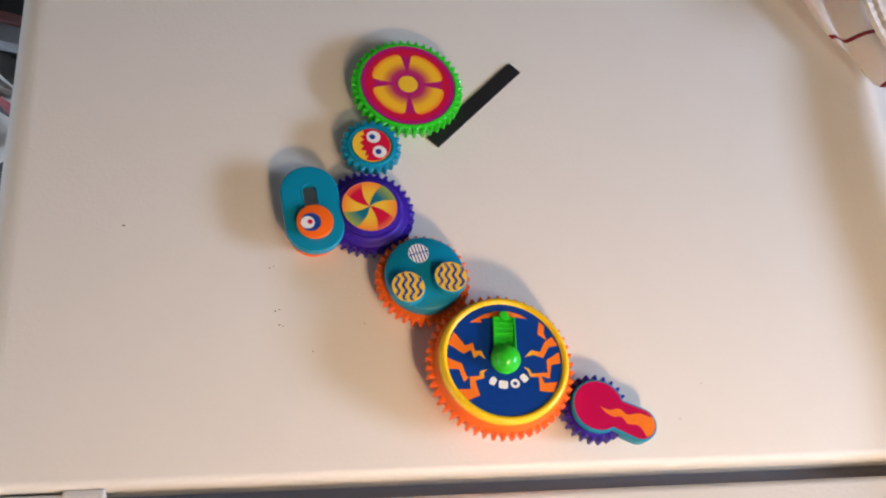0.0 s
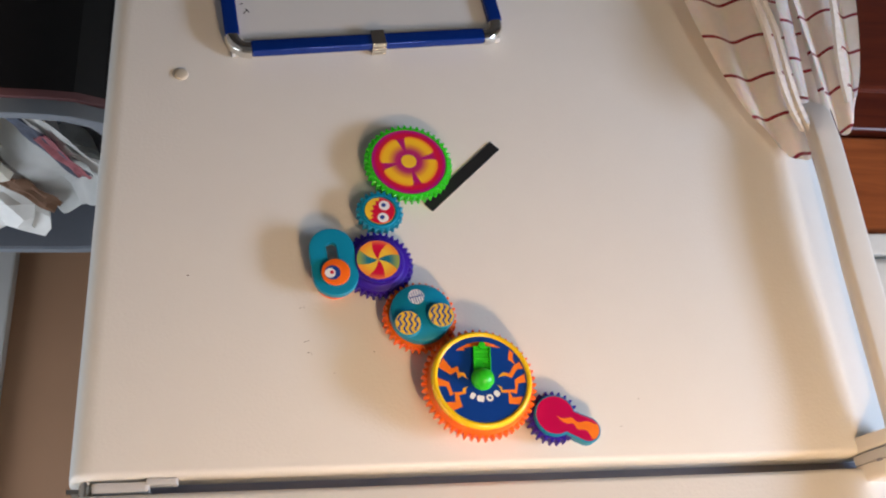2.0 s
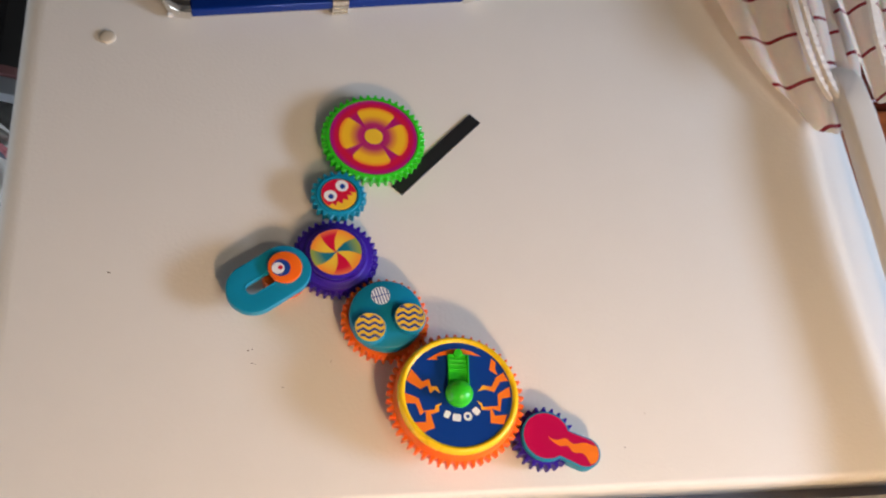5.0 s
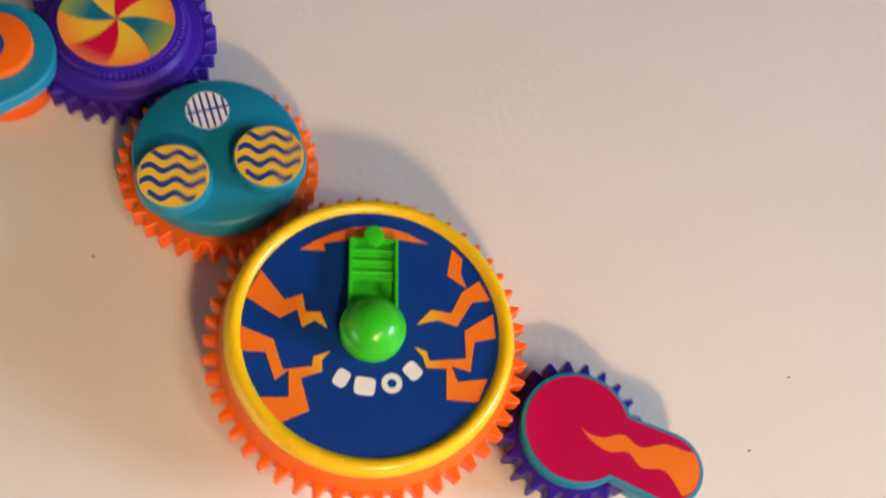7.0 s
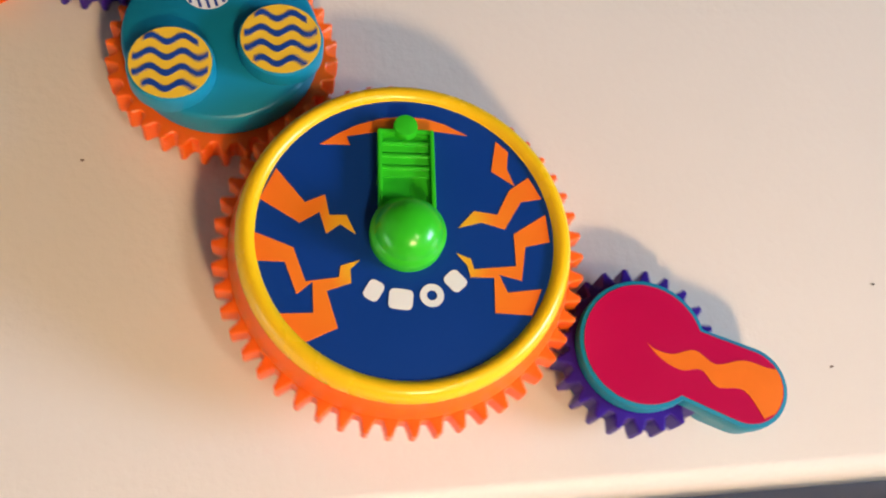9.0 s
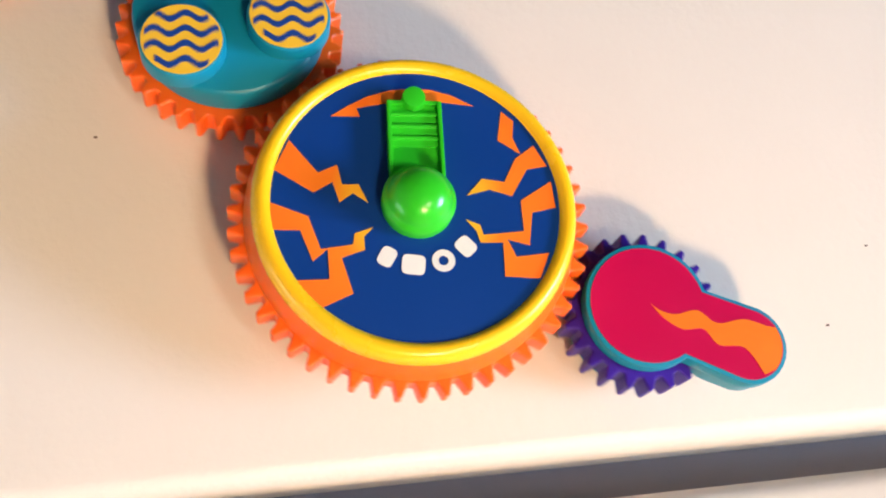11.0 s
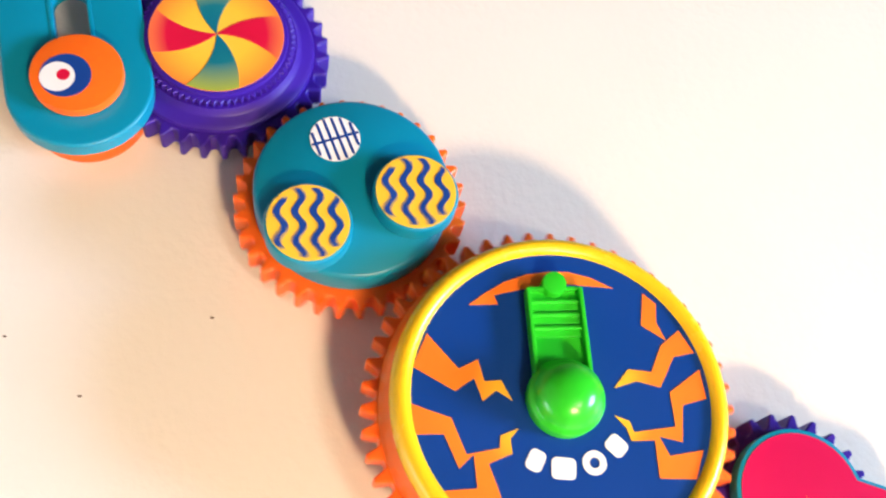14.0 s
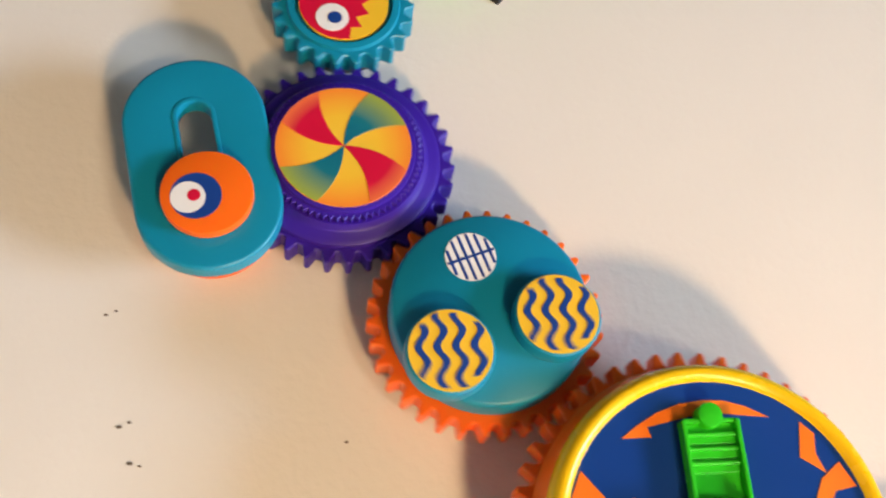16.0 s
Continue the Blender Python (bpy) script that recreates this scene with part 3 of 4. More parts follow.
def motor():
    t = thing("motor_wheel", on_door(0.0072, 1.0515), "large orange motor wheel, yellow rim, blue lightning face, green switch", "toy motor", "toy gears on the fridge")
    part("base", lathe([(0.041, 0), (0.044, 0.006), (0.044, 0.0155)], 64), M_ORANGE, t)
    spins(part("gear", gear(0.0523, 0.0482, 50, -0.0035, 0.0035), M_ORANGE, t, "orange toothed wheel", smooth=40), 0.0195, 0, -76.5)
    part("shoulder", lathe([(0.0478, 0.0200), (0.0476, 0.0240), (0.0462, 0.0272), (0.0448, 0.0306)]), M_ORANGE, t, smooth=40)
    ring = []
    for i in range(17):
        a = radians(-60 + 300 * i / 16)
        ring.append((0.0425 + 0.0030 * math.cos(a), 0.0320 + 0.0046 * math.sin(a)))
    part("rim", lathe([(0.039, 0.0282)] + ring + [(0.0397, 0.0346)], 96), M_YELLOW, t, "smooth yellow rim", smooth=50)
    f = part("face", disc(0.0405, 0.0330, 0.0348, n=72), M_BLUE, t, "blue printed face with lightning bolts")
    mm = 0.001

    def bolt(pts, flip=False):
        pts = [(((-u if flip else u) - 0.7) * mm, (v - 1.5) * mm) for u, v in pts]
        part("lightning_bolt", prism(pts, 0.0348, 0.0350), M_BOLT, f)

    bolt([(-33.2, 21.6), (-26.0, 11.4), (-20.6, 13.5), (-19.7, 7.5), (-15.2, 7.4), (-13.1, 1.8), (-17.0, 4.8), (-20.9, 2.3), (-22.3, 8.5), (-27.7, 5.6), (-37.9, 12.9)])
    bolt([(-39.6, 3.4), (-29.6, -1.3), (-26.9, -10.9), (-18.2, -10.1), (-17.6, -7.0), (-12.4, -5.5), (-15.1, -8.0), (-15.2, -11.8), (-21.6, -13.7), (-19.3, -23.8), (-28.6, -27.5), (-34.7, -19.2), (-25.3, -19.5), (-25.1, -11.0), (-29.3, -14.2), (-32.0, -5.2), (-39.6, -4.6)])
    bolt([(14.7, 2.6), (19.6, 7.4), (25.9, 6.1), (30.1, 13.2), (36.0, 17.0), (39.0, 10.4), (33.0, 9.7), (27.5, 1.7), (21.3, 4.0)])
    bolt([(39.4, 5.6), (29.8, 0.2), (29.4, -9.0), (17.8, -9.4), (17.2, -6.4), (13.4, -4.6), (16.0, -8.2), (16.6, -11.6), (23.0, -12.0), (22.2, -21.8), (32.0, -23.0), (35.6, -15.8), (26.2, -16.4), (24.4, -11.2), (30.4, -13.2), (32.6, -3.6), (39.6, -2.4)])
    bolt([(28.0, 28.4), (31.2, 25.0), (30.2, 19.8), (31.8, 14.5), (25.7, 19.2)])
    top = [(-21.3, 28.6), (-16.0, 31.8), (-10.6, 34.4), (-4.0, 36.2), (2.4, 36.6), (8.0, 36.0), (13.7, 34.0), (19.7, 30.4), (7.9, 32.4), (-2.0, 32.6), (-13.9, 30.9), (-13.2, 28.2)]
    part("crescent_print", prism([((u - 0.5) * mm, (v - 1.5) * mm) for u, v in top], 0.0348, 0.0350), M_ORANGE_PRINT, f)
    # the maker's mark as four plain pale shapes on an arc
    for k, (ang, rad, wd) in enumerate(((-123, 18.6, 4.4), (-100, 18.6, 6.4), (-74, 18.4, 6.2), (-50, 18.2, 4.8))):
        a = radians(ang)
        at = (rad * mm * math.cos(a), rad * mm * math.sin(a))
        turn = a + math.pi / 2
        if k == 2:
            b = prism(circle(0.0032, 24, at), 0.0348, 0.0350, hole=circle(0.0014, 24, at))
        else:
            b = prism(rounded(wd * mm, 5.6 * mm, 1.4 * mm, 4, at, turn), 0.0348, 0.0350)
        part("mark_shape", b, M_WHITE_PRINT, f)
    lv = part("switch", join(box((0.0012, 0.0235, 0.0042), (-0.0072, 0.0185, 0.0369), 0.0004), box((0.0012, 0.0235, 0.0042), (0.0072, 0.0185, 0.0369), 0.0004), box((0.0144, 0.0235, 0.0016), (0, 0.0185, 0.0358)), box((0.0144, 0.0012, 0.0034), (0, 0.0300, 0.0367), 0.0004)), M_GREEN, t, "green plastic sliding switch with ribs")
    lv.rotation_euler = (0, 0, radians(-3.5))
    lv.location = (-0.0003, -0.0010, 0)
    for v in (0.0265, 0.0228, 0.0191):
        part("rib", box((0.0136, 0.0011, 0.0014), (0, v, 0.0372), 0.0005), M_GREEN, lv)
        part("ramp", box((0.0136, 0.0022, 0.0009), (0, v - 0.0014, 0.0367), 0.0003), M_GREEN, lv)
    part("tab", disc(0.0034, 0.0352, 0.0397, 0.0010, n=24, at=(0, 0.0312)), M_GREEN, lv, smooth=40)
    part("knob", lathe([(0.0102, 0.0348), (0.0103, 0.0382), (0.0098, 0.0392), (0.0092, 0.0395), (0.0089, 0.0407), (0.0080, 0.0429), (0.0064, 0.0448), (0.0042, 0.0461), (0.0018, 0.0467), (0.0003, 0.0468)], 40), M_GREEN, t, "green domed knob", smooth=60).location = (-0.0002, -0.0008, 0)
    return t


def keyhole(R, r, length, neck, grow=0.0):
    pts = []
    a0 = math.asin(neck / R)
    for i in range(41):
        a = a0 + (2 * math.pi - 2 * a0) * i / 40
        pts.append(((R + grow) * math.cos(a), (R + grow) * math.sin(a)))
    for i in range(17):
        a = -math.pi / 2 + math.pi * i / 16
        pts.append((length + (r + grow) * math.cos(a), (r + grow) * math.sin(a)))
    return pts


def flame_arm():
    t = thing("flame_arm_gear", on_door(-0.0592, 1.0817) @ pose(0, 0, 0, 0, 0, -26.5), "crimson keyhole-shaped toy with orange flame print on a purple gear", "toy gear", "toy gears on the fridge")
    part("base", disc(0.016, 0, 0.0045, 0.0005), M_DARK, t)
    spins(part("gear", gear(0.0243, 0.0206, 23, -0.005, 0.0045), M_PURPLE, t, "purple toothed wheel", smooth=40), 0.0115, 0, 166.0)
    part("lower_disc", disc(0.0190, 0.0020, 0.0042, n=40), M_TEAL, t)
    shell = part("shell", prism(keyhole(0.0188, 0.0120, 0.0316, 0.0112), 0.0165, 0.0212, 0.0008, 2), M_TEAL, t, "teal plastic shell", smooth=40)
    part("arm_end", prism(rounded(0.028, 0.021, 0.0103, 10, at=(0.0290, 0)), 0.008, 0.0165), M_TEAL, t)
    face = part("crimson_sticker", prism(keyhole(0.0174, 0.0106, 0.0316, 0.0100), 0.0212, 0.0214), M_CRIMSON, shell)
    def smooth_line(knots, n=5):
        out = []
        for k in range(len(knots) - 1):
            p0, p1, p2, p3 = (Vector(knots[max(0, min(len(knots) - 1, k + d))]) for d in (-1, 0, 1, 2))
            for i in range(n):
                f = i / n
                out.append(0.5 * (2 * p1 + (p2 - p0) * f + (2 * p0 - 5 * p1 + 4 * p2 - p3) * f * f + (3 * p1 - p0 - 3 * p2 + p3) * f ** 3))
        return [(p.x * 0.00098 - 0.0004, p.y * 0.00098 - 0.0016) for p in out + [Vector(knots[-1])]]

    up = smooth_line([(1.1, 2.1), (4.0, 1.2), (9.0, 1.8), (15.0, 5.6), (21.9, 4.1), (29.3, 8.5), (36.5, 9.2)])
    low = smooth_line([(1.1, 2.1), (5.9, -0.6), (12.5, -1.7), (18.3, 0.8), (24.0, -2.2), (31.8, 0.0), (39.5, -5.6)])
    up += [(0.0316 + 0.0103 * math.cos(radians(a)), 0.0105 * math.sin(radians(a))) for a in (50, 35, 20, 5, -10, -25)]
    part("flame_print", prism(low[1:] + up[::-1], 0.0214, 0.0216), M_FLAME, face)
    return t


flower_gear()
face_gear()
pinwheel_gear()
crank, crank_plate = eye_crank()
wave_gear()
motor()
flame_arm()

# ---- other things on the door ----
strip = part("magnetic_strip", prism(rounded(0.107, 0.0126, 0.0006, 2), 0.0, 0.0016, 0.0003, 1), M_RUBBER)
strip.matrix_basis = on_door(-0.0014, 0.8198) @ pose(0, 0, 0, 0, 0, 45.0)
tagged(strip, "flat strip of black magnetic rubber stuck slantwise on the fridge", "magnet")

dot = part("button_magnet", lathe([(0.0066, 0), (0.0072, 0.0008), (0.0070, 0.0020), (0.0058, 0.0028), (0.003, 0.0031), (0.0005, 0.0032)], 32), M_MAGNET, smooth=50)
dot.matrix_basis = on_door(0.2815, 0.7049)
tagged(dot, "small round white button magnet", "magnet")


def whiteboard():
    """Hangs a little askew; u runs along its top edge, v down from it."""
    t = thing("whiteboard", on_door(0.0855, 0.6678) @ pose(0, 0, 0, 0, 0, 7.26), "small magnetic whiteboard with a blue metal frame and silver corners", "whiteboard")
    W, H, B, D = 0.302, 0.40, 0.0152, 0.0165
    part("panel", box((W - 0.01, H - 0.01, 0.006), (0, H / 2, 0.005)), M_BOARD, t)
    for nm, sz, at in (("frame_bar", (W - 0.05, B, D - 0.006), (0, B / 2, D / 2 + 0.003)), ("frame_bar", (W - 0.05, B, D - 0.006), (0, H - B / 2, D / 2 + 0.003)), ("frame_bar", (B, H - 0.05, D - 0.006), (-W / 2 + B / 2, H / 2, D / 2 + 0.003)), ("frame_bar", (B, H - 0.05, D - 0.006), (W / 2 - B / 2, H / 2, D / 2 + 0.003))):
        part(nm, box(sz, at, 0.0022, 3), M_BOARDBLUE, t, "blue enamelled frame bar", smooth=40)
    for su in (-1, 1):
        for v0, sv in ((0.025, -1), (H - 0.025, 1)):
            bm = bmesh.new()
            sec = [(-B / 2 - 0.0004, 0.005), (-B / 2 - 0.0004, D - 0.005), (-B / 2 + 0.0012, D - 0.0015), (-B / 2 + 0.004, D + 0.0003), (B / 2 - 0.004, D + 0.0003), (B / 2 - 0.0012, D - 0.0015), (B / 2 + 0.0004, D - 0.005), (B / 2 + 0.0004, 0.005)]
            rings = []
            for i in range(9):
                a = math.pi / 2 * i / 8
                rad = 0.025 - B / 2
                cu, cv = su * (W / 2 - 0.025), v0
                du, dv = su * math.cos(a), sv * math.sin(a)
                rings.append([bm.verts.new((cu + du * (rad + s), cv + dv * (rad + s), h)) for s, h in sec])
            for a, b in zip(rings, rings[1:]):
                for i in range(len(sec)):
                    bm.faces.new((a[i], a[(i + 1) % len(sec)], b[(i + 1) % len(sec)], b[i]))
            bm.faces.new(rings[0])
            bm.faces.new(rings[-1][::-1])
            bmesh.ops.recalc_face_normals(bm, faces=bm.faces)
            part("corner", bm, M_CHROME, t, "silver rounded corner", smooth=40)
    c = part("clip", join(box((0.015, B + 0.004, 0.0015), (0.008, B / 2 + 0.001, D + 0.001), 0.0005), box((0.015, 0.0015, D), (0.008, -0.0010, D / 2 + 0.001), 0.0005)), M_CHROME, t, "silver clip")
    for h in (0.003, 0.0075, 0.012):
        part("clip_fold", box((0.0156, 0.0022, 0.0022), (0.008, -0.0022, h), 0.0008), M_CHROME, c)
    for u, v, a, ln in ((-0.1265, 0.060, 50, 0.006), (-0.1240, 0.0615, -60, 0.007), (-0.1295, 0.071, 20, 0.004)):
        part("ink_mark", prism(rounded(ln, 0.0011, 0.0004, 2, at=(u, v), turn=radians(a)), 0.008, 0.0083), M_INK, t)
    return t


whiteboard()


def drape(x_top, x_bot, y_top, y_bot, z_top, z_bot, folds, deep, phase, skew=0.0):
    """One hanging fold of cloth: x ranges at its top and bottom, a rippled sheet between."""
    bm = bmesh.new()
    uvl = bm.loops.layers.uv.new("UVMap")
    nu, nv = 44, 40
    grid = []
    for j in range(nv + 1):
        f = j / nv
        e = f ** 0.62
        row = []
        for i in range(nu + 1):
            g = i / nu
            x0 = x_top[0] + (x_bot[0] - x_top[0]) * e
            x1 = x_top[1] + (x_bot[1] - x_top[1]) * e
            wob = math.sin(g * folds * 2 * math.pi + phase + 0.7 * f)
            x = x0 + (x1 - x0) * g + 0.006 * math.cos(g * folds * 2 * math.pi + phase) * e
            y = y_top + (y_bot - y_top) * f - deep * (0.35 + 0.65 * e) * wob
            sag = z_top + skew * (g - 0.5)
            tip = 0.03 * (2 * g - 1) ** 2 * (1 - f)
            z = sag - tip + (z_bot - sag) * f
            row.append((Vector((x, y, z)), g, (z_top - z) / 0.053 - 0.14 * g + 0.08 * math.sin(5 * g + phase)))
        grid.append(row)
    verts = [[bm.verts.new(p) for p, _, _ in row] for row in grid]
    for j in range(nv):
        for i in range(nu):
            fc = bm.faces.new((verts[j][i], verts[j][i + 1], verts[j + 1][i + 1], verts[j + 1][i]))
            for lp, (jj, ii) in zip(fc.loops, ((j, i), (j, i + 1), (j + 1, i + 1), (j + 1, i))):
                _, g, v = grid[jj][ii]
                lp[uvl].uv = (g, v)
    bmesh.ops.solidify(bm, geom=bm.faces[:], thickness=0.0022)
    return bm


def towel():
    t = thing("dish_towel", pose(0, 0, 0), "cream cotton dish towel with thin red stripes, on the fridge handle", "towel")
    part("inner_fold", drape((-0.344, -0.402), (-0.245, -0.462), -0.0160, -0.030, 0.800, 0.40, 2.2, 0.0075, 0.4, skew=0.02), M_CLOTH, t, smooth=60)
    part("outer_fold", drape((-0.386, -0.412), (-0.380, -0.505), -0.072, -0.060, 0.804, 0.40, 1.8, 0.008, 2.0, skew=-0.02), M_CLOTH, t, smooth=60)
    part("middle_fold", drape((-0.390, -0.424), (-0.395, -0.470), -0.018, -0.036, 0.772, 0.40, 1.6, 0.0065, 1.0), M_CLOTH, t, smooth=60)
    for x0, x1, y, zt in ((-0.378, -0.352, -0.0310, 0.772), (-0.387, -0.364, -0.0330, 0.778), (-0.396, -0.436, -0.0900, 0.776)):
        n = 70
        rings = []
        bm = bmesh.new()
        for i in range(n + 1):
            f = i / n
            wd = (0.0034 + 0.0008 * (i % 2)) * min(1.0, 0.35 + f * 9)
            p = Vector((x0 + (x1 - x0) * f ** 0.8 + 0.0025 * math.sin(f * 11), y - 0.002 * math.sin(f * 3), zt - (zt - 0.43) * f))
            rings.append([bm.verts.new(p + Vector((du, dy, 0))) for du, dy in ((-wd, 0.003), (-wd * 0.7, -0.0010 - 0.0006 * (i % 2)), (wd * 0.7, -0.0010 - 0.0006 * (i % 2)), (wd, 0.003))])
        for a, b in zip(rings, rings[1:]):
            for k in range(3):
                bm.faces.new((a[k], a[k + 1], b[k + 1], b[k]))
        part("ribbed_hem", bm, M_HEM, t)
    return t


towel()

# ---- kitchen units beside the fridge ----
CF = 0.13  # front of the units
def base_unit():
    t = thing("base_cabinet", pose(-0.908, CF, 0), "cherry wood kitchen base cabinet with a drawer over its door", "cabinet")
    part("carcass", box((0.98, 0.60, 0.81), (0, 0.32, 0.405)), M_CABINET, t)
    part("drawer_front", box((0.96, 0.022, 0.150), (0, 0.010, 0.738), 0.008, 3), M_DRAWER, t, "reddish wooden drawer front")
    for k in (-0.245, 0.245):
        d = part("cabinet_door", box((0.47, 0.02, 0.51), (k, 0.010, 0.396), 0.006, 3), M_CABINET, t, "dark cherry wood door")
        part("raised_panel", box((0.33, 0.012, 0.39), (k, -0.002, 0.396), 0.006, 2), M_CABINET, d)
    return t


base_unit()
ct = thing("worktop", pose(-0.908, CF, 0), "white laminate kitchen worktop with a rounded front edge", "worktop")
part("edge", box((1.02, 0.06, 0.070), (0, 0.005, 0.884), 0.024, 5), M_COUNTER, ct, smooth=40)
part("lip", box((1.02, 0.05, 0.030), (0, 0.012, 0.830), 0.004, 2), M_COUNTER, ct)
# a solid dark strip stands in for shade in the open gap
part("gap_shade", box((1.02, 0.05, 0.016), (0, 0.03, 0.9270)), M_DARK, ct, "dark strip drawn for the shade in the gap under the top")
part("top", box((1.02, 0.58, 0.02), (0, 0.30, 0.945), 0.005), M_TILE, ct)


# ---- beside the hinge side: wall trim and the waste bin ----
slab("trim_casing", (0.30, 0.03, CEIL_Z), (0.765, 0.783, CEIL_Z / 2), M_TRIM, r=0.004)


def crumple(size, seed, amount):
    bm = bmesh.new()
    bmesh.ops.create_icosphere(bm, subdivisions=3, radius=1)
    for v in bm.verts:
        p = v.co.normalized()
        k = 1 + amount * (noise.noise(p * 1.7 + Vector((seed, 0, 0))) + 0.6 * noise.noise(p * 4 + Vector((0, seed, 0))))
        v.co = Vector((p.x * size[0], p.y * size[1], p.z * size[2])) * k
    return bm


def sheet(w, h, seed, curl):
    bm = bmesh.new()
    n = 14
    g = [[bm.verts.new((w * (i / n - 0.5), h * (j / n - 0.5), curl * (noise.noise(Vector((i * 0.22 + seed, j * 0.22, seed))) + 0.8 * (i / n - 0.5) ** 2))) for i in range(n + 1)] for j in range(n + 1)]
    for j in range(n):
        for i in range(n):
            bm.faces.new((g[j][i], g[j][i + 1], g[j + 1][i + 1], g[j + 1][i]))
    bmesh.ops.solidify(bm, geom=bm.faces[:], thickness=0.0012)
    return bm


BX, BY, BZ = 0.630, 0.388, 0.610  # bin middle and the height of its rim
def oval(rx, ry, n=56, p=7.0):
    pts = []
    for i in range(n):
        a = 2 * math.pi * i / n
        c, s = math.cos(a), math.sin(a)
        k = (abs(c) ** p + abs(s) ** p) ** (-1 / p)
        pts.append((rx * k * c, ry * k * s))
    return pts


def waste_bin():
    t = thing("waste_bin", pose(BX, BY, 0), "open grey waste bin full of paper beside the fridge", "waste bin")
    rx, ry = 0.250, 0.176
    bm = bmesh.new()
    rings = []
    for s, z in ((0.80, 0.0), (0.99, BZ - 0.02), (1.0, BZ), (0.96, BZ), (0.95, BZ - 0.03), (0.80, 0.03)):
        rings.append([bm.verts.new((x * s, y * s, z)) for x, y in oval(rx, ry)])
    for a, b in zip(rings, rings[1:]):
        for i in range(len(a)):
            bm.faces.new((a[i], a[(i + 1) % len(a)], b[(i + 1) % len(a)], b[i]))
    bm.faces.new(rings[0][::-1])
    bm.faces.new(rings[-1])
    bmesh.ops.recalc_face_normals(bm, faces=bm.faces)
    part("body", bm, M_BIN, t, smooth=40)
    for nm, lo, hi, s0, s1, m in (("rim", BZ - 0.018, BZ + 0.004, 1.04, 0.968, M_BINRIM), ("rim_edge", BZ - 0.030, BZ - 0.0185, 1.06, 1.0, M_BINEDGE)):
        part(nm, prism([(x * s0, y * s0) for x, y in oval(rx, ry)], lo, hi, 0.003, 2, hole=[(x * s1, y * s1) for x, y in oval(rx, ry)]), m, t, smooth=40)
    part("outer_skirt", prism([(x * 1.03, y * 1.03) for x, y in oval(rx, ry)], 0.02, BZ - 0.0305, hole=[(x * 1.005, y * 1.005) for x, y in oval(rx, ry)]), M_BINBODY, t)
    return t


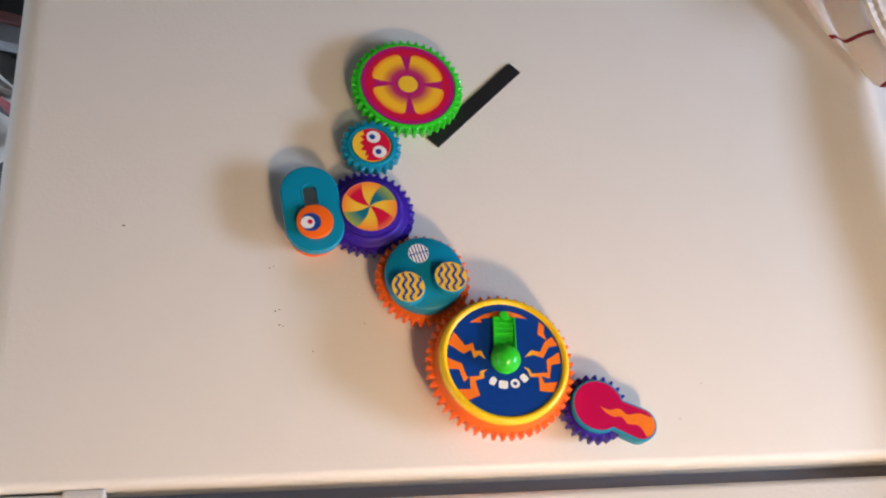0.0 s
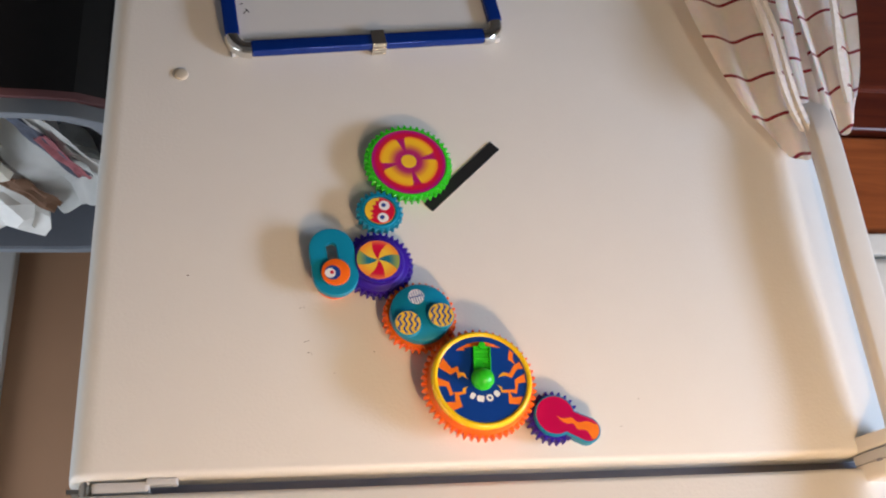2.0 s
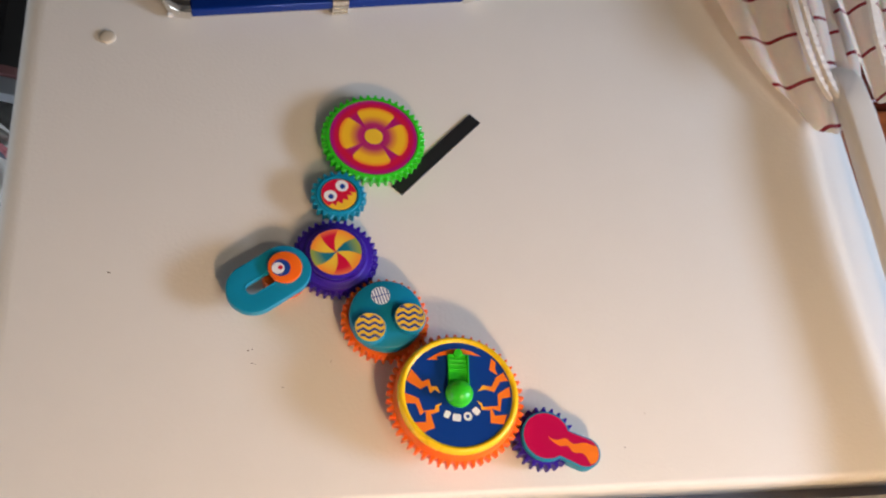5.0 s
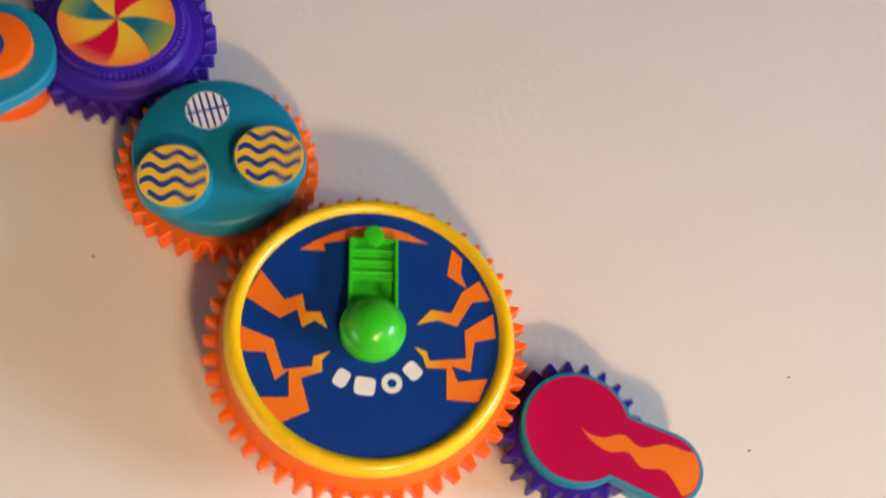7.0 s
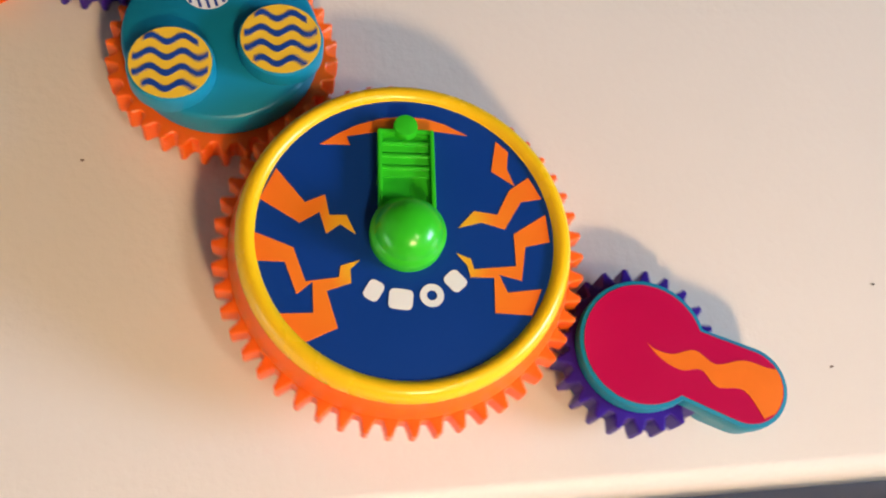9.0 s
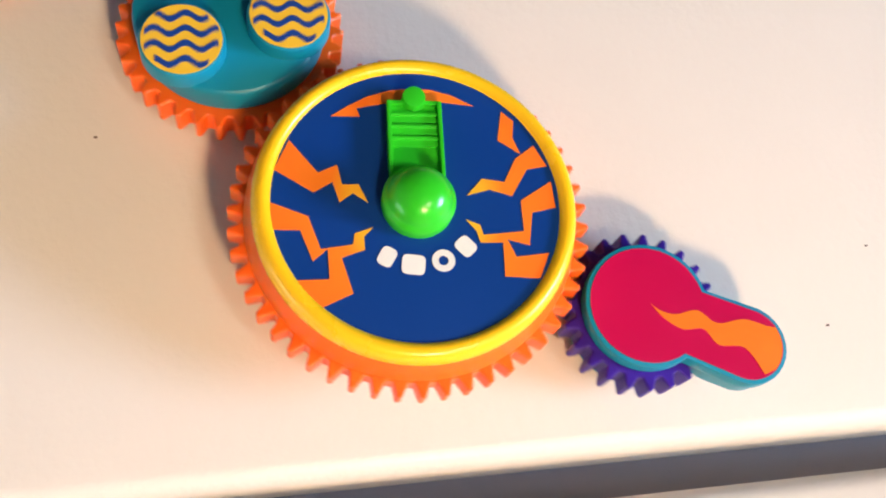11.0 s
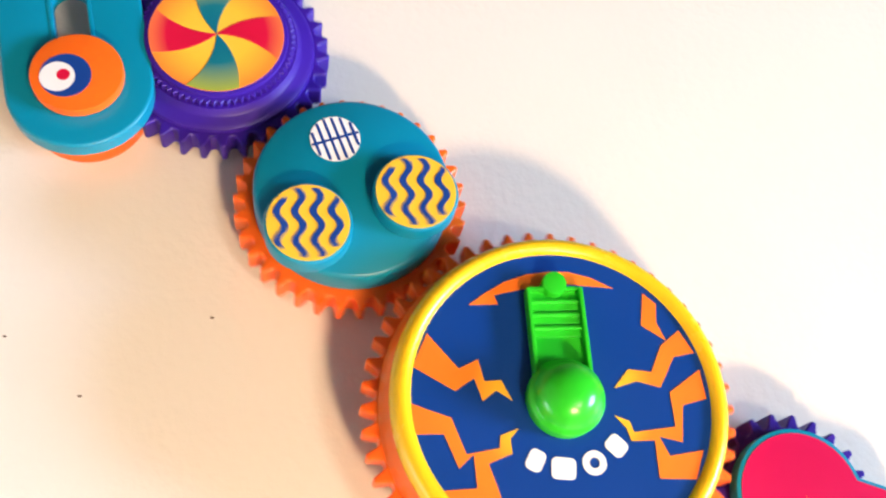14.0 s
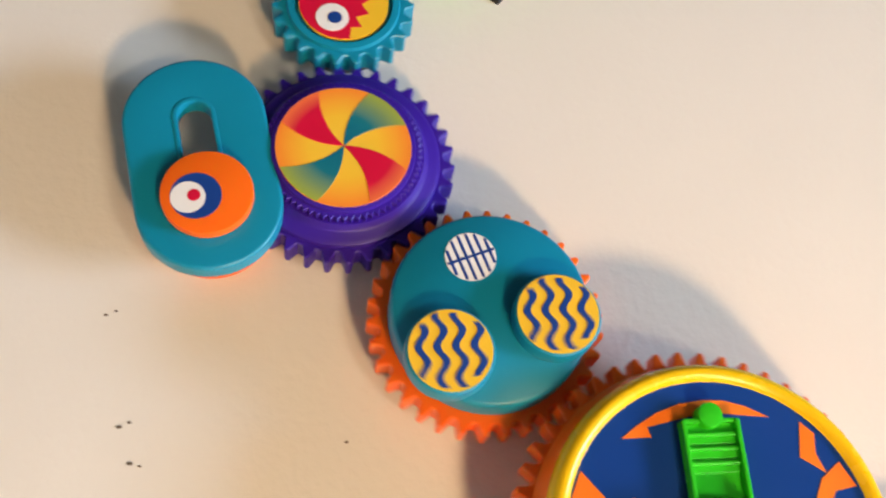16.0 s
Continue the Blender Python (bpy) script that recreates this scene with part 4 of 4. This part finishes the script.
waste_bin()
LITTER = [("paper_sheet", sheet(0.15, 0.21, 1, 0.035), M_PAPER, (-0.085, -0.05, 0.578, 14, 8, 40), "white sheet of paper in the waste bin"),
          ("paper_sheet", sheet(0.09, 0.19, 2, 0.05), M_PAPER, (-0.130, -0.02, 0.566, 8, 16, 44), "stained white sheet of paper in the waste bin"),
          ("crumpled_paper", crumple((0.055, 0.06, 0.028), 3, 0.6), M_PAPERCREAM, (0.010, -0.070, 0.595, 0, 0, 0), "crumpled greasy cream paper in the waste bin"),
          ("crumpled_paper", crumple((0.055, 0.085, 0.03), 5, 0.6), M_PAPER, (-0.005, 0.06, 0.585, 10, 0, 30), "crumpled white paper in the waste bin"),
          ("crumpled_paper", crumple((0.06, 0.07, 0.03), 9, 0.6), M_PAPER, (0.12, 0.0, 0.570, 0, 10, 0), "crumpled white paper in the waste bin"),
          ("cardboard_piece", sheet(0.10, 0.06, 6, 0.03), M_CARD, (0.015, -0.125, 0.600, 6, -4, 10), "torn brown cardboard in the waste bin"),
          ("cardboard_piece", sheet(0.11, 0.028, 11, 0.02), M_CARD, (-0.050, 0.020, 0.600, 4, 6, -40), "torn brown cardboard in the waste bin"),
          ("leaflet", sheet(0.026, 0.085, 7, 0.008), M_REDPAPER, (-0.122, -0.095, 0.612, 12, 22, 40), "red printed leaflet in the waste bin"),
          ("envelope", sheet(0.030, 0.16, 12, 0.01), M_PAPER, (-0.122, -0.125, 0.602, 12, 20, 41), "white envelope in the waste bin"),
          ("magazine", sheet(0.032, 0.15, 8, 0.01), M_INKPAPER, (-0.098, -0.110, 0.598, 12, 18, 42), "dark printed magazine in the waste bin"),
          ("filled_layer", prism([(x * 0.86, y * 0.86) for x, y in oval(0.250, 0.176)], 0.50, 0.53), M_BIN, (0.055, 0, 0, 0, 0, 0), "packed layer of old waste in the bin")]
for nm, bm, m, (x, y, z, a, b, c), lab in LITTER:
    ob = part(nm, bm, m, smooth=28)
    ob.matrix_basis = pose(BX - 0.055 + x, BY + 0.88 * y, z, a, b, c)
    tagged(ob, lab, "waste paper")

# assumed lamps under the ceiling: unseen bodies for the two lamp lights
for nm, at, drop in (("assumed_lamp", (-0.60, -1.40, 2.02), 0.40), ("assumed_lamp", (-0.10, -0.54, 1.74), 0.68)):
    l = thing(nm, pose(*at), "assumed round kitchen lamp with a white glass shade, out of view", "lamp")
    part("shade", lathe([(0.06, 0.0), (0.15, 0.02), (0.16, 0.05), (0.05, 0.07)], 32), M_GLOW_COOL, l, smooth=40)
    part("rod", lathe([(0.01, 0.07), (0.01, drop)], 12), M_CHROME, l)


# ---- what moves ----
def motions():
    for ob, w, start, rate in SPIN:
        walk(ob, [(k * 0.25, pose(0, 0, w, 0, 0, start + rate * k * 0.25)) for k in range(65)])
    for ob, (u, v) in WAVES:
        walk(ob, [(k * 0.1, pose(u, v, 0.0298, 0, 0, WAVE_START + WAVE_RATE * k * 0.1)) for k in range(161)])
    # the slotted plate turns half round in two seconds, then falls along its slot
    turn = [97, 99, 104, 117, 132, 149, 163, 176, 187, 200, 214, 229, 245, 257, 267, 272, 273.5, 274.5, 275.5, 276]
    slide = [12.6, 14.2, 14.5, 15, 15, 15, 15, 15, 15, 15, 15, 15, 14.8, 13.8, 11.8, 9.3, 4.8, 1.5, -3.5, -8.3]
    rows = []
    for k in range(161):
        half, i = divmod(k, 20)
        a = turn[i]
        s = slide[i] * 0.001
        u, v = s * math.cos(radians(a)), s * math.sin(radians(a))
        rows.append((k * 0.1, pose(u, v, 0.0140, 0, 0, a - 90 + 180 * half)))
    walk(crank_plate, rows)


WAVE_START, WAVE_RATE = 88.0, 450.0
motions()
